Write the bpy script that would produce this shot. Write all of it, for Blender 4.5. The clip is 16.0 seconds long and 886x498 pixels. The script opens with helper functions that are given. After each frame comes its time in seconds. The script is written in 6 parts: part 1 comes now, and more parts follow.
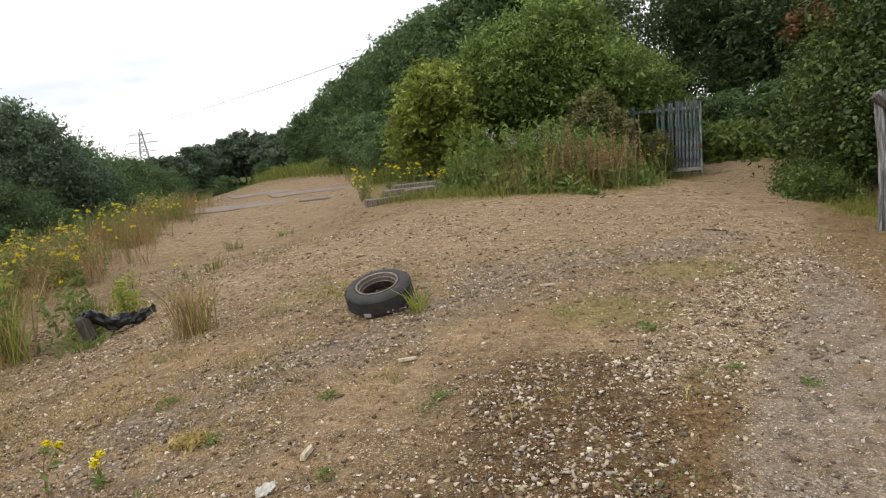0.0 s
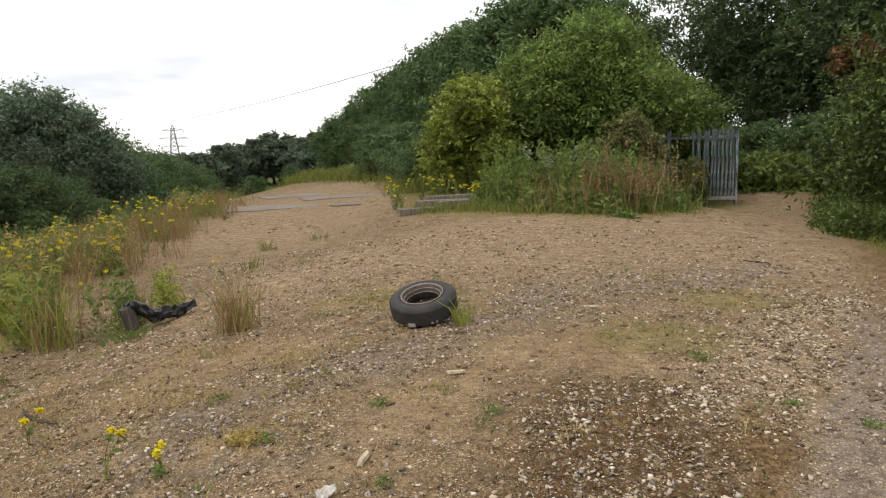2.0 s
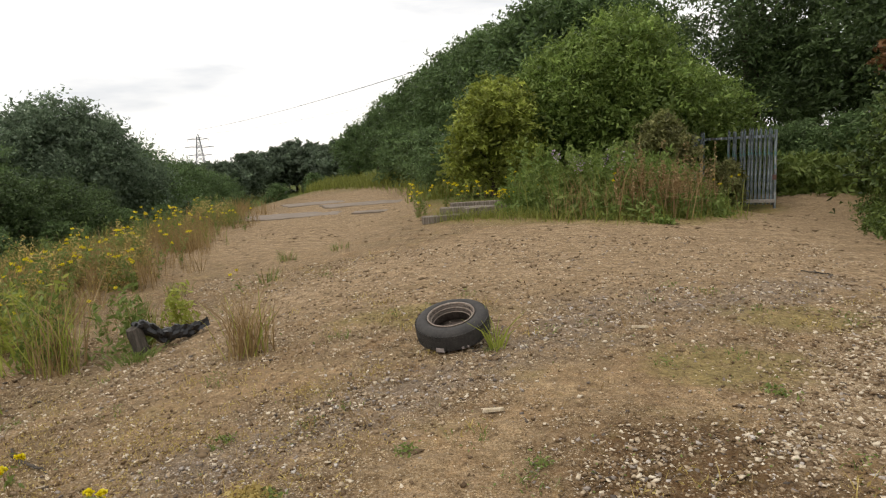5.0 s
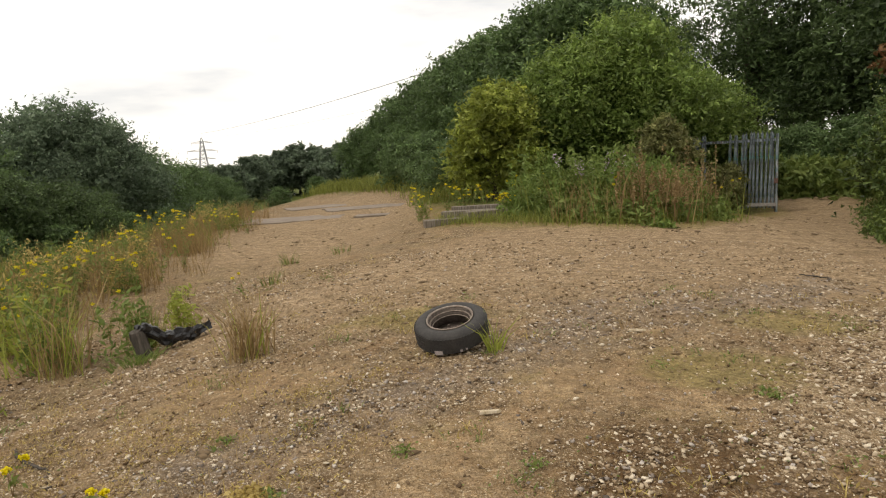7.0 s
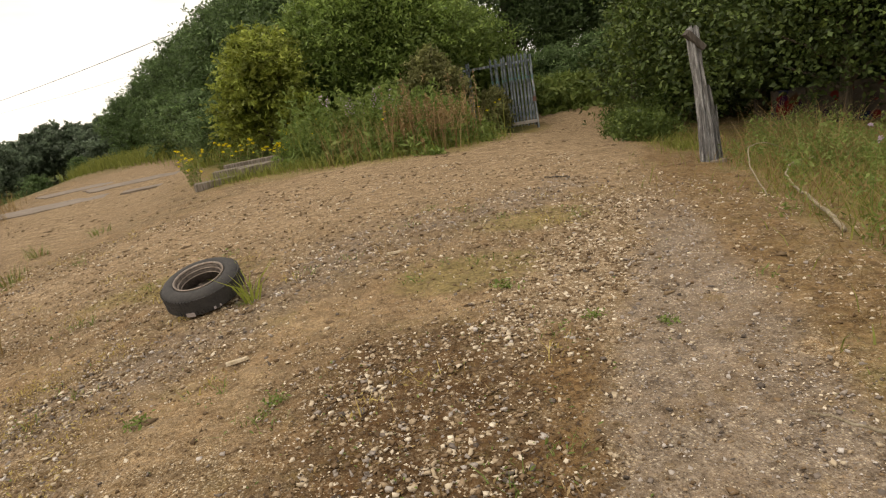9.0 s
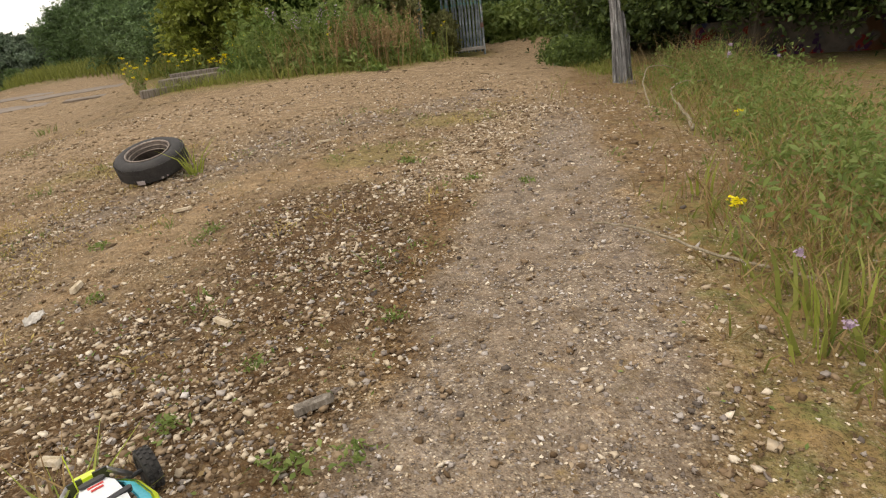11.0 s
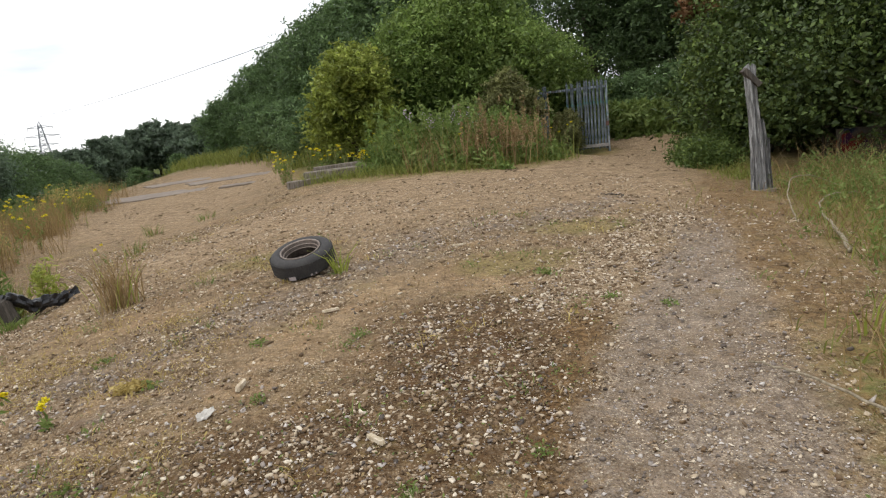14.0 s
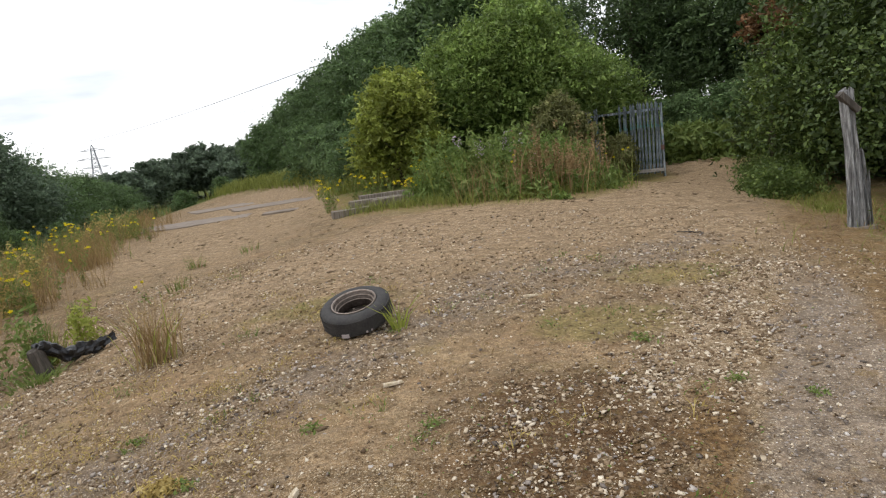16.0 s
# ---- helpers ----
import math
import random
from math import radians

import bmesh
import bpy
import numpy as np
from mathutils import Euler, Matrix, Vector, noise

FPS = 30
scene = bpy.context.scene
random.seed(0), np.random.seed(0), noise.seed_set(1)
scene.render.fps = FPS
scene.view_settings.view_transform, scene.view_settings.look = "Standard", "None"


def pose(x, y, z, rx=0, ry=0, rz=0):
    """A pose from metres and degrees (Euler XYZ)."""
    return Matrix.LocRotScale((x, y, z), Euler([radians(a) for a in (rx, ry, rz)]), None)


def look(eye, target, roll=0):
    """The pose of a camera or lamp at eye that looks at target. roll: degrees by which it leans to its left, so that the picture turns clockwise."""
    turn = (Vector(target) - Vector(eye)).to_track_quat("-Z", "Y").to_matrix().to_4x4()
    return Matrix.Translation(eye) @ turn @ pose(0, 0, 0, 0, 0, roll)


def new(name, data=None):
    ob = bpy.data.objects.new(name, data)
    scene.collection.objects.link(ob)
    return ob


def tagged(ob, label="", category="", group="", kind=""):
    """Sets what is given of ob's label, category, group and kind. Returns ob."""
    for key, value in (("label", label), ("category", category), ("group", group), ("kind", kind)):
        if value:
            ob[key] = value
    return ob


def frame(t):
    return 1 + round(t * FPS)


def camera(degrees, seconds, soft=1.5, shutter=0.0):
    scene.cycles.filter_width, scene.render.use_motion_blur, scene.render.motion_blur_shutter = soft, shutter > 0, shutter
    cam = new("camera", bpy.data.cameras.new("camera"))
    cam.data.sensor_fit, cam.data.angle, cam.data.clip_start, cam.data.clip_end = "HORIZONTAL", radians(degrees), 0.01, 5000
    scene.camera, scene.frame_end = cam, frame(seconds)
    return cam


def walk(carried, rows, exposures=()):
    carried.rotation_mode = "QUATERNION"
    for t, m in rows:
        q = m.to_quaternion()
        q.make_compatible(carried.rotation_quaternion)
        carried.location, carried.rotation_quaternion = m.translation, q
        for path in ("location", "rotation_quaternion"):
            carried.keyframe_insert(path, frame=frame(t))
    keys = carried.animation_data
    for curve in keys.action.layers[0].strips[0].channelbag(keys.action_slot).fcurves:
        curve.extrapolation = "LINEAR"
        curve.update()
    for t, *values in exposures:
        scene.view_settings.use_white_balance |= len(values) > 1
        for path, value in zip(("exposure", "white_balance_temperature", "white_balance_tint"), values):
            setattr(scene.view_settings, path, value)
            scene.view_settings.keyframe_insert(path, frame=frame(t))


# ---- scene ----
cam = camera(70.0, 16.0, soft=1.2)
# seconds, eye, and the turn in degrees
PATH = [
    (0, -0.032, -0.030, 1.681, 79.31, 5.72, 1.51),
    (0.5, -0.023, 0.106, 1.644, 78.58, 3.57, 3.63),
    (1, -0.072, 0.056, 1.667, 78.92, 4.37, 2.76),
    (1.5, -0.244, -0.045, 1.710, 80.09, 6.22, 3.01),
    (2, -0.310, -0.075, 1.720, 80.57, 2.37, 3.85),
    (2.5, -0.391, -0.075, 1.733, 80.43, 0.70, 6.65),
    (3, -0.435, 0.045, 1.764, 80.65, 2.57, 10.00),
    (3.5, -0.344, 0.340, 1.688, 79.44, 1.56, 8.35),
    (4, -0.347, 0.502, 1.700, 80.65, 1.58, 5.06),
    (4.5, -0.397, 0.557, 1.703, 80.87, 2.95, 3.79),
    (4.7, -0.426, 0.553, 1.717, 81.14, 3.27, 5.43),
    (6.8, -0.379, 0.530, 1.696, 80.61, 3.07, 6.42),
    (7, -0.380, 0.492, 1.728, 81.43, 3.21, 6.07),
    (7.5, -0.347, 0.469, 1.764, 82.23, 3.17, 4.83),
    (8, -0.273, 0.477, 1.704, 80.78, 3.90, 3.04),
    (8.5, 0.024, 0.344, 1.620, 77.99, 9.02, -2.14),
    (9, 0.157, 0.523, 1.523, 74.77, 9.64, -12.59),
    (9.2, 0.140, 0.462, 1.567, 75.16, 12.31, -16.78),
    (11.3, 0.231, -0.777, 1.262, 68.04, 5.39, -14.34),
    (11.5, -0.001, -0.887, 1.307, 69.02, 2.57, -9.18),
    (12, -0.382, -1.219, 1.375, 71.65, 3.43, -0.68),
    (12.5, -0.371, -1.303, 1.513, 75.91, 5.11, -3.14),
    (13, -0.264, -1.180, 1.543, 76.28, 8.00, -2.71),
    (13.5, -0.019, -0.867, 1.571, 77.43, 5.71, -1.75),
    (14, 0.054, -0.603, 1.540, 77.31, 6.76, -5.43),
    (14.5, -0.062, -0.525, 1.638, 78.04, 8.46, -3.50),
    (15, -0.181, -0.104, 1.646, 78.71, 6.48, 1.62),
    (15.5, -0.046, 0.066, 1.676, 78.58, 5.46, -0.65),
    (16, -0.168, 0.231, 1.712, 79.53, 7.17, -2.05),
]
walk(cam, [(t, pose(x, y, z, rx, ry, rz)) for t, x, y, z, rx, ry, rz in PATH],
     [(0, 0.09, 6480, 10), (2.5, 0.03, 6750, 10), (4.7, -0.02, 6900, 10), (7.5, 0.02, 7350, 10), (8.2, 0.0, 7450, 10), (9.2, 0.05, 7700, 12), (11.3, 0.2, 6950, 12), (11.6, 0.28, 6700, 12), (12.0, 0.38, 6550, 10), (12.5, 0.32, 6650, 10), (13.5, 0.14, 6420, 10), (16, 0.09, 6330, 10)])

# ---- world and light: a bright overcast day ----


def build_world():
    w = bpy.data.worlds.new("overcast")
    scene.world = w
    w.use_nodes = True
    n, l = w.node_tree.nodes, w.node_tree.links
    n.clear()
    out, bg = n.new("ShaderNodeOutputWorld"), n.new("ShaderNodeBackground")
    sky = n.new("ShaderNodeTexSky")
    sky.sky_type, sky.sun_disc = "NISHITA", False
    sky.sun_elevation, sky.sun_rotation = radians(48), radians(-40)
    scale = n.new("ShaderNodeVectorMath")
    scale.operation = "SCALE"
    scale.inputs["Scale"].default_value = 0.1
    l.new(sky.outputs[0], scale.inputs[0])
    tc, mp = n.new("ShaderNodeTexCoord"), n.new("ShaderNodeMapping")
    mp.inputs["Scale"].default_value = (1.0, 1.0, 4.5)
    noise_ = n.new("ShaderNodeTexNoise")
    noise_.inputs["Scale"].default_value, noise_.inputs["Detail"].default_value = 2.6, 6
    ramp = n.new("ShaderNodeValToRGB")
    ramp.color_ramp.elements[0].position, ramp.color_ramp.elements[0].color = 0.36, (0.72, 0.755, 0.82, 1)
    ramp.color_ramp.elements[1].position, ramp.color_ramp.elements[1].color = 0.54, (1.12, 1.12, 1.13, 1)
    mix = n.new("ShaderNodeMix")
    mix.data_type, mix.inputs[0].default_value = "RGBA", 0.93
    l.new(tc.outputs["Generated"], mp.inputs[0])
    l.new(mp.outputs[0], noise_.inputs["Vector"])
    l.new(noise_.outputs[0], ramp.inputs[0])
    l.new(scale.outputs[0], mix.inputs[6])
    l.new(ramp.outputs[0], mix.inputs[7])
    l.new(mix.outputs[2], bg.inputs[0])
    bg.inputs[1].default_value = 1.15
    l.new(bg.outputs[0], out.inputs[0])


build_world()
sun = new("sun", bpy.data.lights.new("sun", "SUN"))
sun.data.energy, sun.data.angle, sun.data.color = 1.4, radians(20), (1.0, 0.96, 0.9)
sun.matrix_world = look((-12, 10, 20), (0, 14, 0))

# ---- materials ----


class Mat:
    """A node material with a Principled shader and short ways to add nodes."""

    def __init__(self, name, rough=0.8, metal=0.0, spec=0.3):
        self.m = bpy.data.materials.new(name)
        self.m.use_nodes = True
        self.t = self.m.node_tree
        self.b = self.t.nodes["Principled BSDF"]
        self.out = self.t.nodes["Material Output"]
        self.b.inputs["Roughness"].default_value = rough
        self.b.inputs["Metallic"].default_value = metal
        self.b.inputs["Specular IOR Level"].default_value = spec

    def node(self, kind, **sets):
        n = self.t.nodes.new(kind)
        for k, v in sets.items():
            n.inputs[k.replace("_", " ")].default_value = v
        return n

    def link(self, a, b):
        self.t.links.new(a, b)

    def place(self):
        return self.t.nodes.new("ShaderNodeNewGeometry").outputs["Position"]

    def local(self):
        return self.t.nodes.new("ShaderNodeTexCoord").outputs["Object"]

    def noise(self, vec, scale, detail=4.0, rough=0.6):
        n = self.node("ShaderNodeTexNoise", Scale=scale, Detail=detail, Roughness=rough)
        self.link(vec, n.inputs["Vector"])
        return n.outputs["Fac"]

    def ramp(self, fac, *stops):
        n = self.t.nodes.new("ShaderNodeValToRGB")
        e = n.color_ramp.elements
        while len(e) < len(stops):
            e.new(0.5)
        for el, (p, c) in zip(e, stops):
            el.position = p
            el.color = (*c, 1) if hasattr(c, "__len__") else (c, c, c, 1)
        self.link(fac, n.inputs[0])
        return n.outputs[0]

    def mix(self, fac, a, b, mode="MIX"):
        n = self.t.nodes.new("ShaderNodeMix")
        n.data_type, n.blend_type = "RGBA", mode
        for sock, v in ((n.inputs[0], fac), (n.inputs[6], a), (n.inputs[7], b)):
            if hasattr(v, "is_output"):
                self.link(v, sock)
            elif hasattr(v, "__len__"):
                sock.default_value = (*v, 1)
            else:
                sock.default_value = v
        return n.outputs[2]

    def math(self, op, a, b=0.0):
        n = self.t.nodes.new("ShaderNodeMath")
        n.operation = op
        for sock, v in zip(n.inputs, (a, b)):
            if hasattr(v, "is_output"):
                self.link(v, sock)
            else:
                sock.default_value = v
        return n.outputs[0]

    def attr(self, name):
        n = self.t.nodes.new("ShaderNodeAttribute")
        n.attribute_name = name
        return n.outputs["Fac"]

    def island(self):
        return self.t.nodes.new("ShaderNodeNewGeometry").outputs["Random Per Island"]

    def color(self, c):
        if hasattr(c, "is_output"):
            self.link(c, self.b.inputs["Base Color"])
        else:
            self.b.inputs["Base Color"].default_value = (*c, 1)
        return self

    def bump(self, height, strength=0.4, distance=0.02):
        n = self.node("ShaderNodeBump", Strength=strength, Distance=distance)
        self.link(height, n.inputs["Height"])
        self.link(n.outputs[0], self.b.inputs["Normal"])
        return self


def leaf_mat(name, dark, mid, light, glow=0.32, rough=0.55, clump=0.9):
    """Foliage: each leaf its own shade, clumps drift in brightness with crown light and shade painted in, some light
    passes through.
    """
    k = Mat(name, rough, spec=0.25)
    c = k.ramp(k.island(), (0.0, dark), (0.55, mid), (1.0, light))
    big = k.noise(k.place(), clump, 3)
    c = k.mix(k.ramp(big, (0.35, 0.0), (0.7, 1.0)), k.mix(0.35, c, dark), c)
    hsv = k.node("ShaderNodeHueSaturation")
    k.link(k.math("ADD", k.math("MULTIPLY", k.attr("tone_shade"), 0.55), 1.0), hsv.inputs["Value"])
    k.link(c, hsv.inputs["Color"])
    c = hsv.outputs[0]
    k.color(c)
    tr = k.node("ShaderNodeBsdfTranslucent")
    k.link(k.mix(0.4, c, light), tr.inputs["Color"])
    mx = k.node("ShaderNodeMixShader", Fac=glow)
    k.link(k.b.outputs[0], mx.inputs[1])
    k.link(tr.outputs[0], mx.inputs[2])
    k.link(mx.outputs[0], k.out.inputs[0])
    return k.m


def plain_mat(name, c1, c2, scale=8.0, rough=0.7, metal=0.0, bump=0.2, spec=0.3, world_space=False):
    k = Mat(name, rough, metal, spec)
    v = k.place() if world_space else k.local()
    f = k.mix(0.5, k.noise(v, scale, 5), k.noise(v, scale * 7, 3))
    k.color(k.ramp(f, (0.35, c1), (0.65, c2)))
    k.bump(k.noise(v, scale * 5, 4), bump, 0.01)
    return k.m


def ground_mat():
    k = Mat("sandy_gravel_soil", 0.95, spec=0.12)
    p = k.place()
    n1, n2, n3 = k.noise(p, 0.55, 5), k.noise(p, 3.2, 6, 0.7), k.noise(p, 28.0, 4, 0.75)
    sand = k.ramp(n2, (0.3, (0.240, 0.148, 0.070)), (0.5, (0.405, 0.274, 0.141)), (0.72, (0.560, 0.405, 0.228)))
    sand = k.mix(k.ramp(n1, (0.4, 0.0), (0.62, 0.6)), sand, (0.312, 0.198, 0.089))
    sand = k.mix(k.ramp(n3, (0.40, 0.85), (0.54, 0.0)), sand, (0.120, 0.072, 0.034))
    mp = k.node("ShaderNodeMapping", Scale=(0.7, 3.4, 1.0), Rotation=(0.0, 0.0, 0.25))
    k.link(p, mp.inputs["Vector"])
    streak = k.noise(mp.outputs[0], 2.4, 7, 0.75)
    sand = k.mix(k.ramp(streak, (0.36, 0.7), (0.50, 0.0)), sand, (0.156, 0.097, 0.045))
    sand = k.mix(k.ramp(streak, (0.56, 0.0), (0.70, 0.6)), sand, (0.578, 0.440, 0.264))
    n4 = k.noise(p, 85.0, 3, 0.7)
    sand = k.mix(k.ramp(n4, (0.40, 0.85), (0.50, 0.0)), sand, (0.095, 0.060, 0.032))
    sand = k.mix(k.ramp(n4, (0.55, 0.0), (0.68, 0.75)), sand, (0.560, 0.450, 0.310))
    # grit: small stones of many shades
    vor = k.node("ShaderNodeTexVoronoi", Scale=85.0)
    k.link(p, vor.inputs["Vector"])
    cell = k.t.nodes.new("ShaderNodeSeparateColor")
    k.link(vor.outputs["Color"], cell.inputs[0])
    shade = k.ramp(cell.outputs[0], (0.0, (0.065, 0.041, 0.021)), (0.36, (0.245, 0.165, 0.088)), (0.72, (0.455, 0.345, 0.212)), (1.0, (0.86, 0.74, 0.55)))
    inside = k.ramp(vor.outputs["Distance"], (0.25, 1.0), (0.5, 0.25))
    grit = k.mix(inside, (0.047, 0.030, 0.015), shade)
    fine = k.node("ShaderNodeTexVoronoi", Scale=210.0)
    k.link(p, fine.inputs["Vector"])
    fcell = k.t.nodes.new("ShaderNodeSeparateColor")
    k.link(fine.outputs["Color"], fcell.inputs[0])
    sand = k.mix(k.ramp(fcell.outputs[0], (0.0, 0.75), (0.33, 0.0)), sand, (0.115, 0.072, 0.036))
    sand = k.mix(k.ramp(fcell.outputs[1], (0.78, 0.0), (1.0, 0.8)), sand, (0.62, 0.52, 0.38))
    rust = k.ramp(k.noise(p, 2.1, 6, 0.75), (0.48, 0.0), (0.60, 0.7))
    sand = k.mix(rust, sand, (0.190, 0.112, 0.056))
    olive = k.ramp(k.noise(p, 1.3, 5, 0.7), (0.52, 0.0), (0.66, 0.55))
    sand = k.mix(olive, sand, (0.200, 0.165, 0.066))
    grey = k.mix(k.ramp(fcell.outputs[0], (0.0, 0.25), (1.0, 0.7)), grit, k.ramp(n2, (0.3, (0.205, 0.170, 0.142)), (0.7, (0.37, 0.315, 0.266))))
    amount = k.math("MULTIPLY", k.ramp(k.noise(p, 1.7, 4), (0.38, 0.30), (0.58, 0.95)), 0.85)
    col = k.mix(amount, sand, grit)
    ragged = k.math("MULTIPLY", k.math("SUBTRACT", k.noise(p, 4.5, 6, 0.75), 0.5), 2.6)
    big = k.math("MULTIPLY", k.math("SUBTRACT", k.noise(p, 1.6, 4, 0.65), 0.5), 1.3)
    grey = k.mix(k.ramp(k.noise(p, 2.4, 5, 0.7), (0.40, 0.40), (0.56, 0.0)), grey, (0.165, 0.120, 0.080))
    col = k.mix(k.ramp(k.math("ADD", k.attr("road"), ragged), (0.12, 0.0), (0.75, 0.95)), col, grey)
    path = k.ramp(k.mix(0.5, streak, k.noise(p, 7.0, 6, 0.75)), (0.36, (0.165, 0.112, 0.066)), (0.48, (0.315, 0.228, 0.140)), (0.64, (0.455, 0.350, 0.238)))
    path = k.mix(k.ramp(n3, (0.40, 0.7), (0.52, 0.0)), path, (0.095, 0.062, 0.034))
    path = k.mix(k.ramp(fcell.outputs[2], (0.0, 0.5), (0.3, 0.0)), path, (0.10, 0.07, 0.042))
    col = k.mix(k.attr("track"), col, path)
    moss = k.mix(k.ramp(k.noise(p, 9, 5, 0.7), (0.42, 0.0), (0.60, 0.55)), (0.082, 0.045, 0.020), grit)
    moss = k.mix(k.ramp(k.noise(p, 3.1, 5, 0.7), (0.54, 0.0), (0.66, 0.6)), moss, (0.125, 0.094, 0.034))
    col = k.mix(k.ramp(k.math("ADD", k.attr("moss"), k.math("ADD", ragged, big)), (0.05, 0.0), (0.75, 0.95)), col, moss)
    clean = k.ramp(k.mix(0.5, streak, n2), (0.38, (0.165, 0.110, 0.060)), (0.49, (0.320, 0.228, 0.132)), (0.62, (0.455, 0.345, 0.215)))
    clean = k.mix(k.ramp(n1, (0.42, 0.0), (0.60, 0.5)), clean, (0.250, 0.150, 0.078))
    clean = k.mix(k.ramp(fcell.outputs[1], (0.0, 0.6), (0.22, 0.0)), clean, (0.130, 0.082, 0.042))
    clean = k.mix(k.ramp(n4, (0.40, 0.75), (0.50, 0.0)), clean, (0.110, 0.068, 0.034))
    clean = k.mix(k.ramp(n4, (0.56, 0.0), (0.70, 0.6)), clean, (0.540, 0.430, 0.290))
    col = k.mix(k.ramp(k.math("ADD", k.attr("sand"), ragged), (0.15, 0.0), (0.95, 0.7)), col, clean)
    stony = k.mix(inside, (0.090, 0.068, 0.050), k.ramp(cell.outputs[1], (0.0, (0.105, 0.080, 0.062)), (0.5, (0.285, 0.232, 0.186)), (1.0, (0.560, 0.492, 0.420))))
    col = k.mix(k.ramp(k.math("ADD", k.attr("stony"), ragged), (0.15, 0.0), (0.95, 0.75)), col, stony)
    cream = k.mix(inside, (0.150, 0.102, 0.058), k.ramp(cell.outputs[1], (0.0, (0.220, 0.155, 0.090)), (0.5, (0.420, 0.325, 0.215)), (1.0, (0.720, 0.610, 0.450))))
    col = k.mix(k.ramp(k.math("ADD", k.attr("pale"), ragged), (0.20, 0.0), (0.85, 0.9)), col, cream)
    rusty = k.mix(k.ramp(k.noise(p, 14, 5, 0.75), (0.42, 0.0), (0.60, 0.9)), (0.125, 0.068, 0.028), (0.215, 0.138, 0.064))
    rusty = k.mix(k.ramp(n3, (0.40, 0.7), (0.52, 0.0)), rusty, (0.060, 0.036, 0.016))
    col = k.mix(k.ramp(k.math("ADD", k.attr("rust"), ragged), (0.20, 0.0), (1.05, 0.85)), col, rusty)
    green = k.mix(k.ramp(n3, (0.40, 0.8), (0.56, 0.0)), (0.240, 0.195, 0.078), (0.095, 0.075, 0.030))
    col = k.mix(k.ramp(k.math("ADD", k.attr("olive"), ragged), (0.25, 0.0), (0.95, 0.75)), col, green)
    turf = k.ramp(k.noise(p, 5.0, 6, 0.75), (0.3, (0.085, 0.062, 0.026)), (0.46, (0.205, 0.142, 0.062)), (0.58, (0.145, 0.135, 0.048)), (0.72, (0.118, 0.140, 0.040)))
    turf = k.mix(k.ramp(k.noise(p, 1.9, 5, 0.7), (0.46, 0.0), (0.60, 0.7)), turf, k.mix(0.35, grit, sand))
    col = k.mix(k.attr("turf"), col, turf)
    meadow = k.ramp(k.noise(p, 0.8, 5), (0.35, (0.042, 0.060, 0.014)), (0.65, (0.095, 0.110, 0.026)))
    col = k.mix(k.attr("meadow"), col, meadow)
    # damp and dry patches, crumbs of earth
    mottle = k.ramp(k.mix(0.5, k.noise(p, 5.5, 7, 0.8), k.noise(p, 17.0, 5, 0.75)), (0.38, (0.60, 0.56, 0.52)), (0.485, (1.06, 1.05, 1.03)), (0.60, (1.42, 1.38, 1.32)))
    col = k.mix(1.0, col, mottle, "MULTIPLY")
    k.color(col)
    high = k.mix(0.5, k.ramp(vor.outputs["Distance"], (0.0, 1.0), (0.55, 0.0)), n3)
    k.bump(high, 0.95, 0.019)
    return k.m


def pebble_mat():
    k = Mat("pebbles", 0.85, spec=0.2)
    c = k.ramp(k.island(), (0.0, (0.075, 0.048, 0.028)), (0.32, (0.190, 0.128, 0.076)), (0.58, (0.350, 0.262, 0.172)), (0.82, (0.540, 0.445, 0.322)), (1.0, (0.78, 0.69, 0.55)))
    c = k.mix(k.ramp(k.noise(k.place(), 60, 3), (0.4, 0.3), (0.65, 0.0)), c, (0.200, 0.130, 0.064))
    k.color(c)
    return k.m


def grey_pebble_mat():
    k = Mat("grey_pebbles", 0.85, spec=0.2)
    c = k.ramp(k.island(), (0.0, (0.060, 0.050, 0.043)), (0.30, (0.195, 0.163, 0.140)), (0.65, (0.355, 0.308, 0.270)), (0.90, (0.490, 0.440, 0.395)), (1.0, (0.68, 0.63, 0.58)))
    c = k.mix(k.ramp(k.noise(k.place(), 60, 3), (0.4, 0.3), (0.65, 0.0)), c, (0.150, 0.112, 0.080))
    k.color(c)
    return k.m


def gate_mat():
    k = Mat("weathered_galvanised_paint", 0.62, 0.15, 0.35)
    p = k.local()
    c = k.ramp(k.noise(p, 3.5, 6, 0.7), (0.3, (0.06, 0.080, 0.094)), (0.5, (0.215, 0.262, 0.285)), (0.7, (0.50, 0.545, 0.56)))
    mp = k.node("ShaderNodeMapping", Scale=(14.0, 14.0, 0.9))
    k.link(p, mp.inputs["Vector"])
    c = k.mix(k.ramp(k.noise(mp.outputs[0], 1.6, 6, 0.75), (0.47, 0.0), (0.58, 0.9)), c, (0.040, 0.042, 0.042))
    c = k.mix(k.ramp(k.noise(p, 7, 6, 0.8), (0.55, 0.0), (0.66, 0.85)), c, (0.15, 0.075, 0.035))
    c = k.mix(k.ramp(k.noise(p, 2.1, 3), (0.56, 0.0), (0.64, 0.6)), c, (0.06, 0.25, 0.22))
    k.color(c)
    k.bump(k.noise(p, 40, 4), 0.25, 0.004)
    return k.m


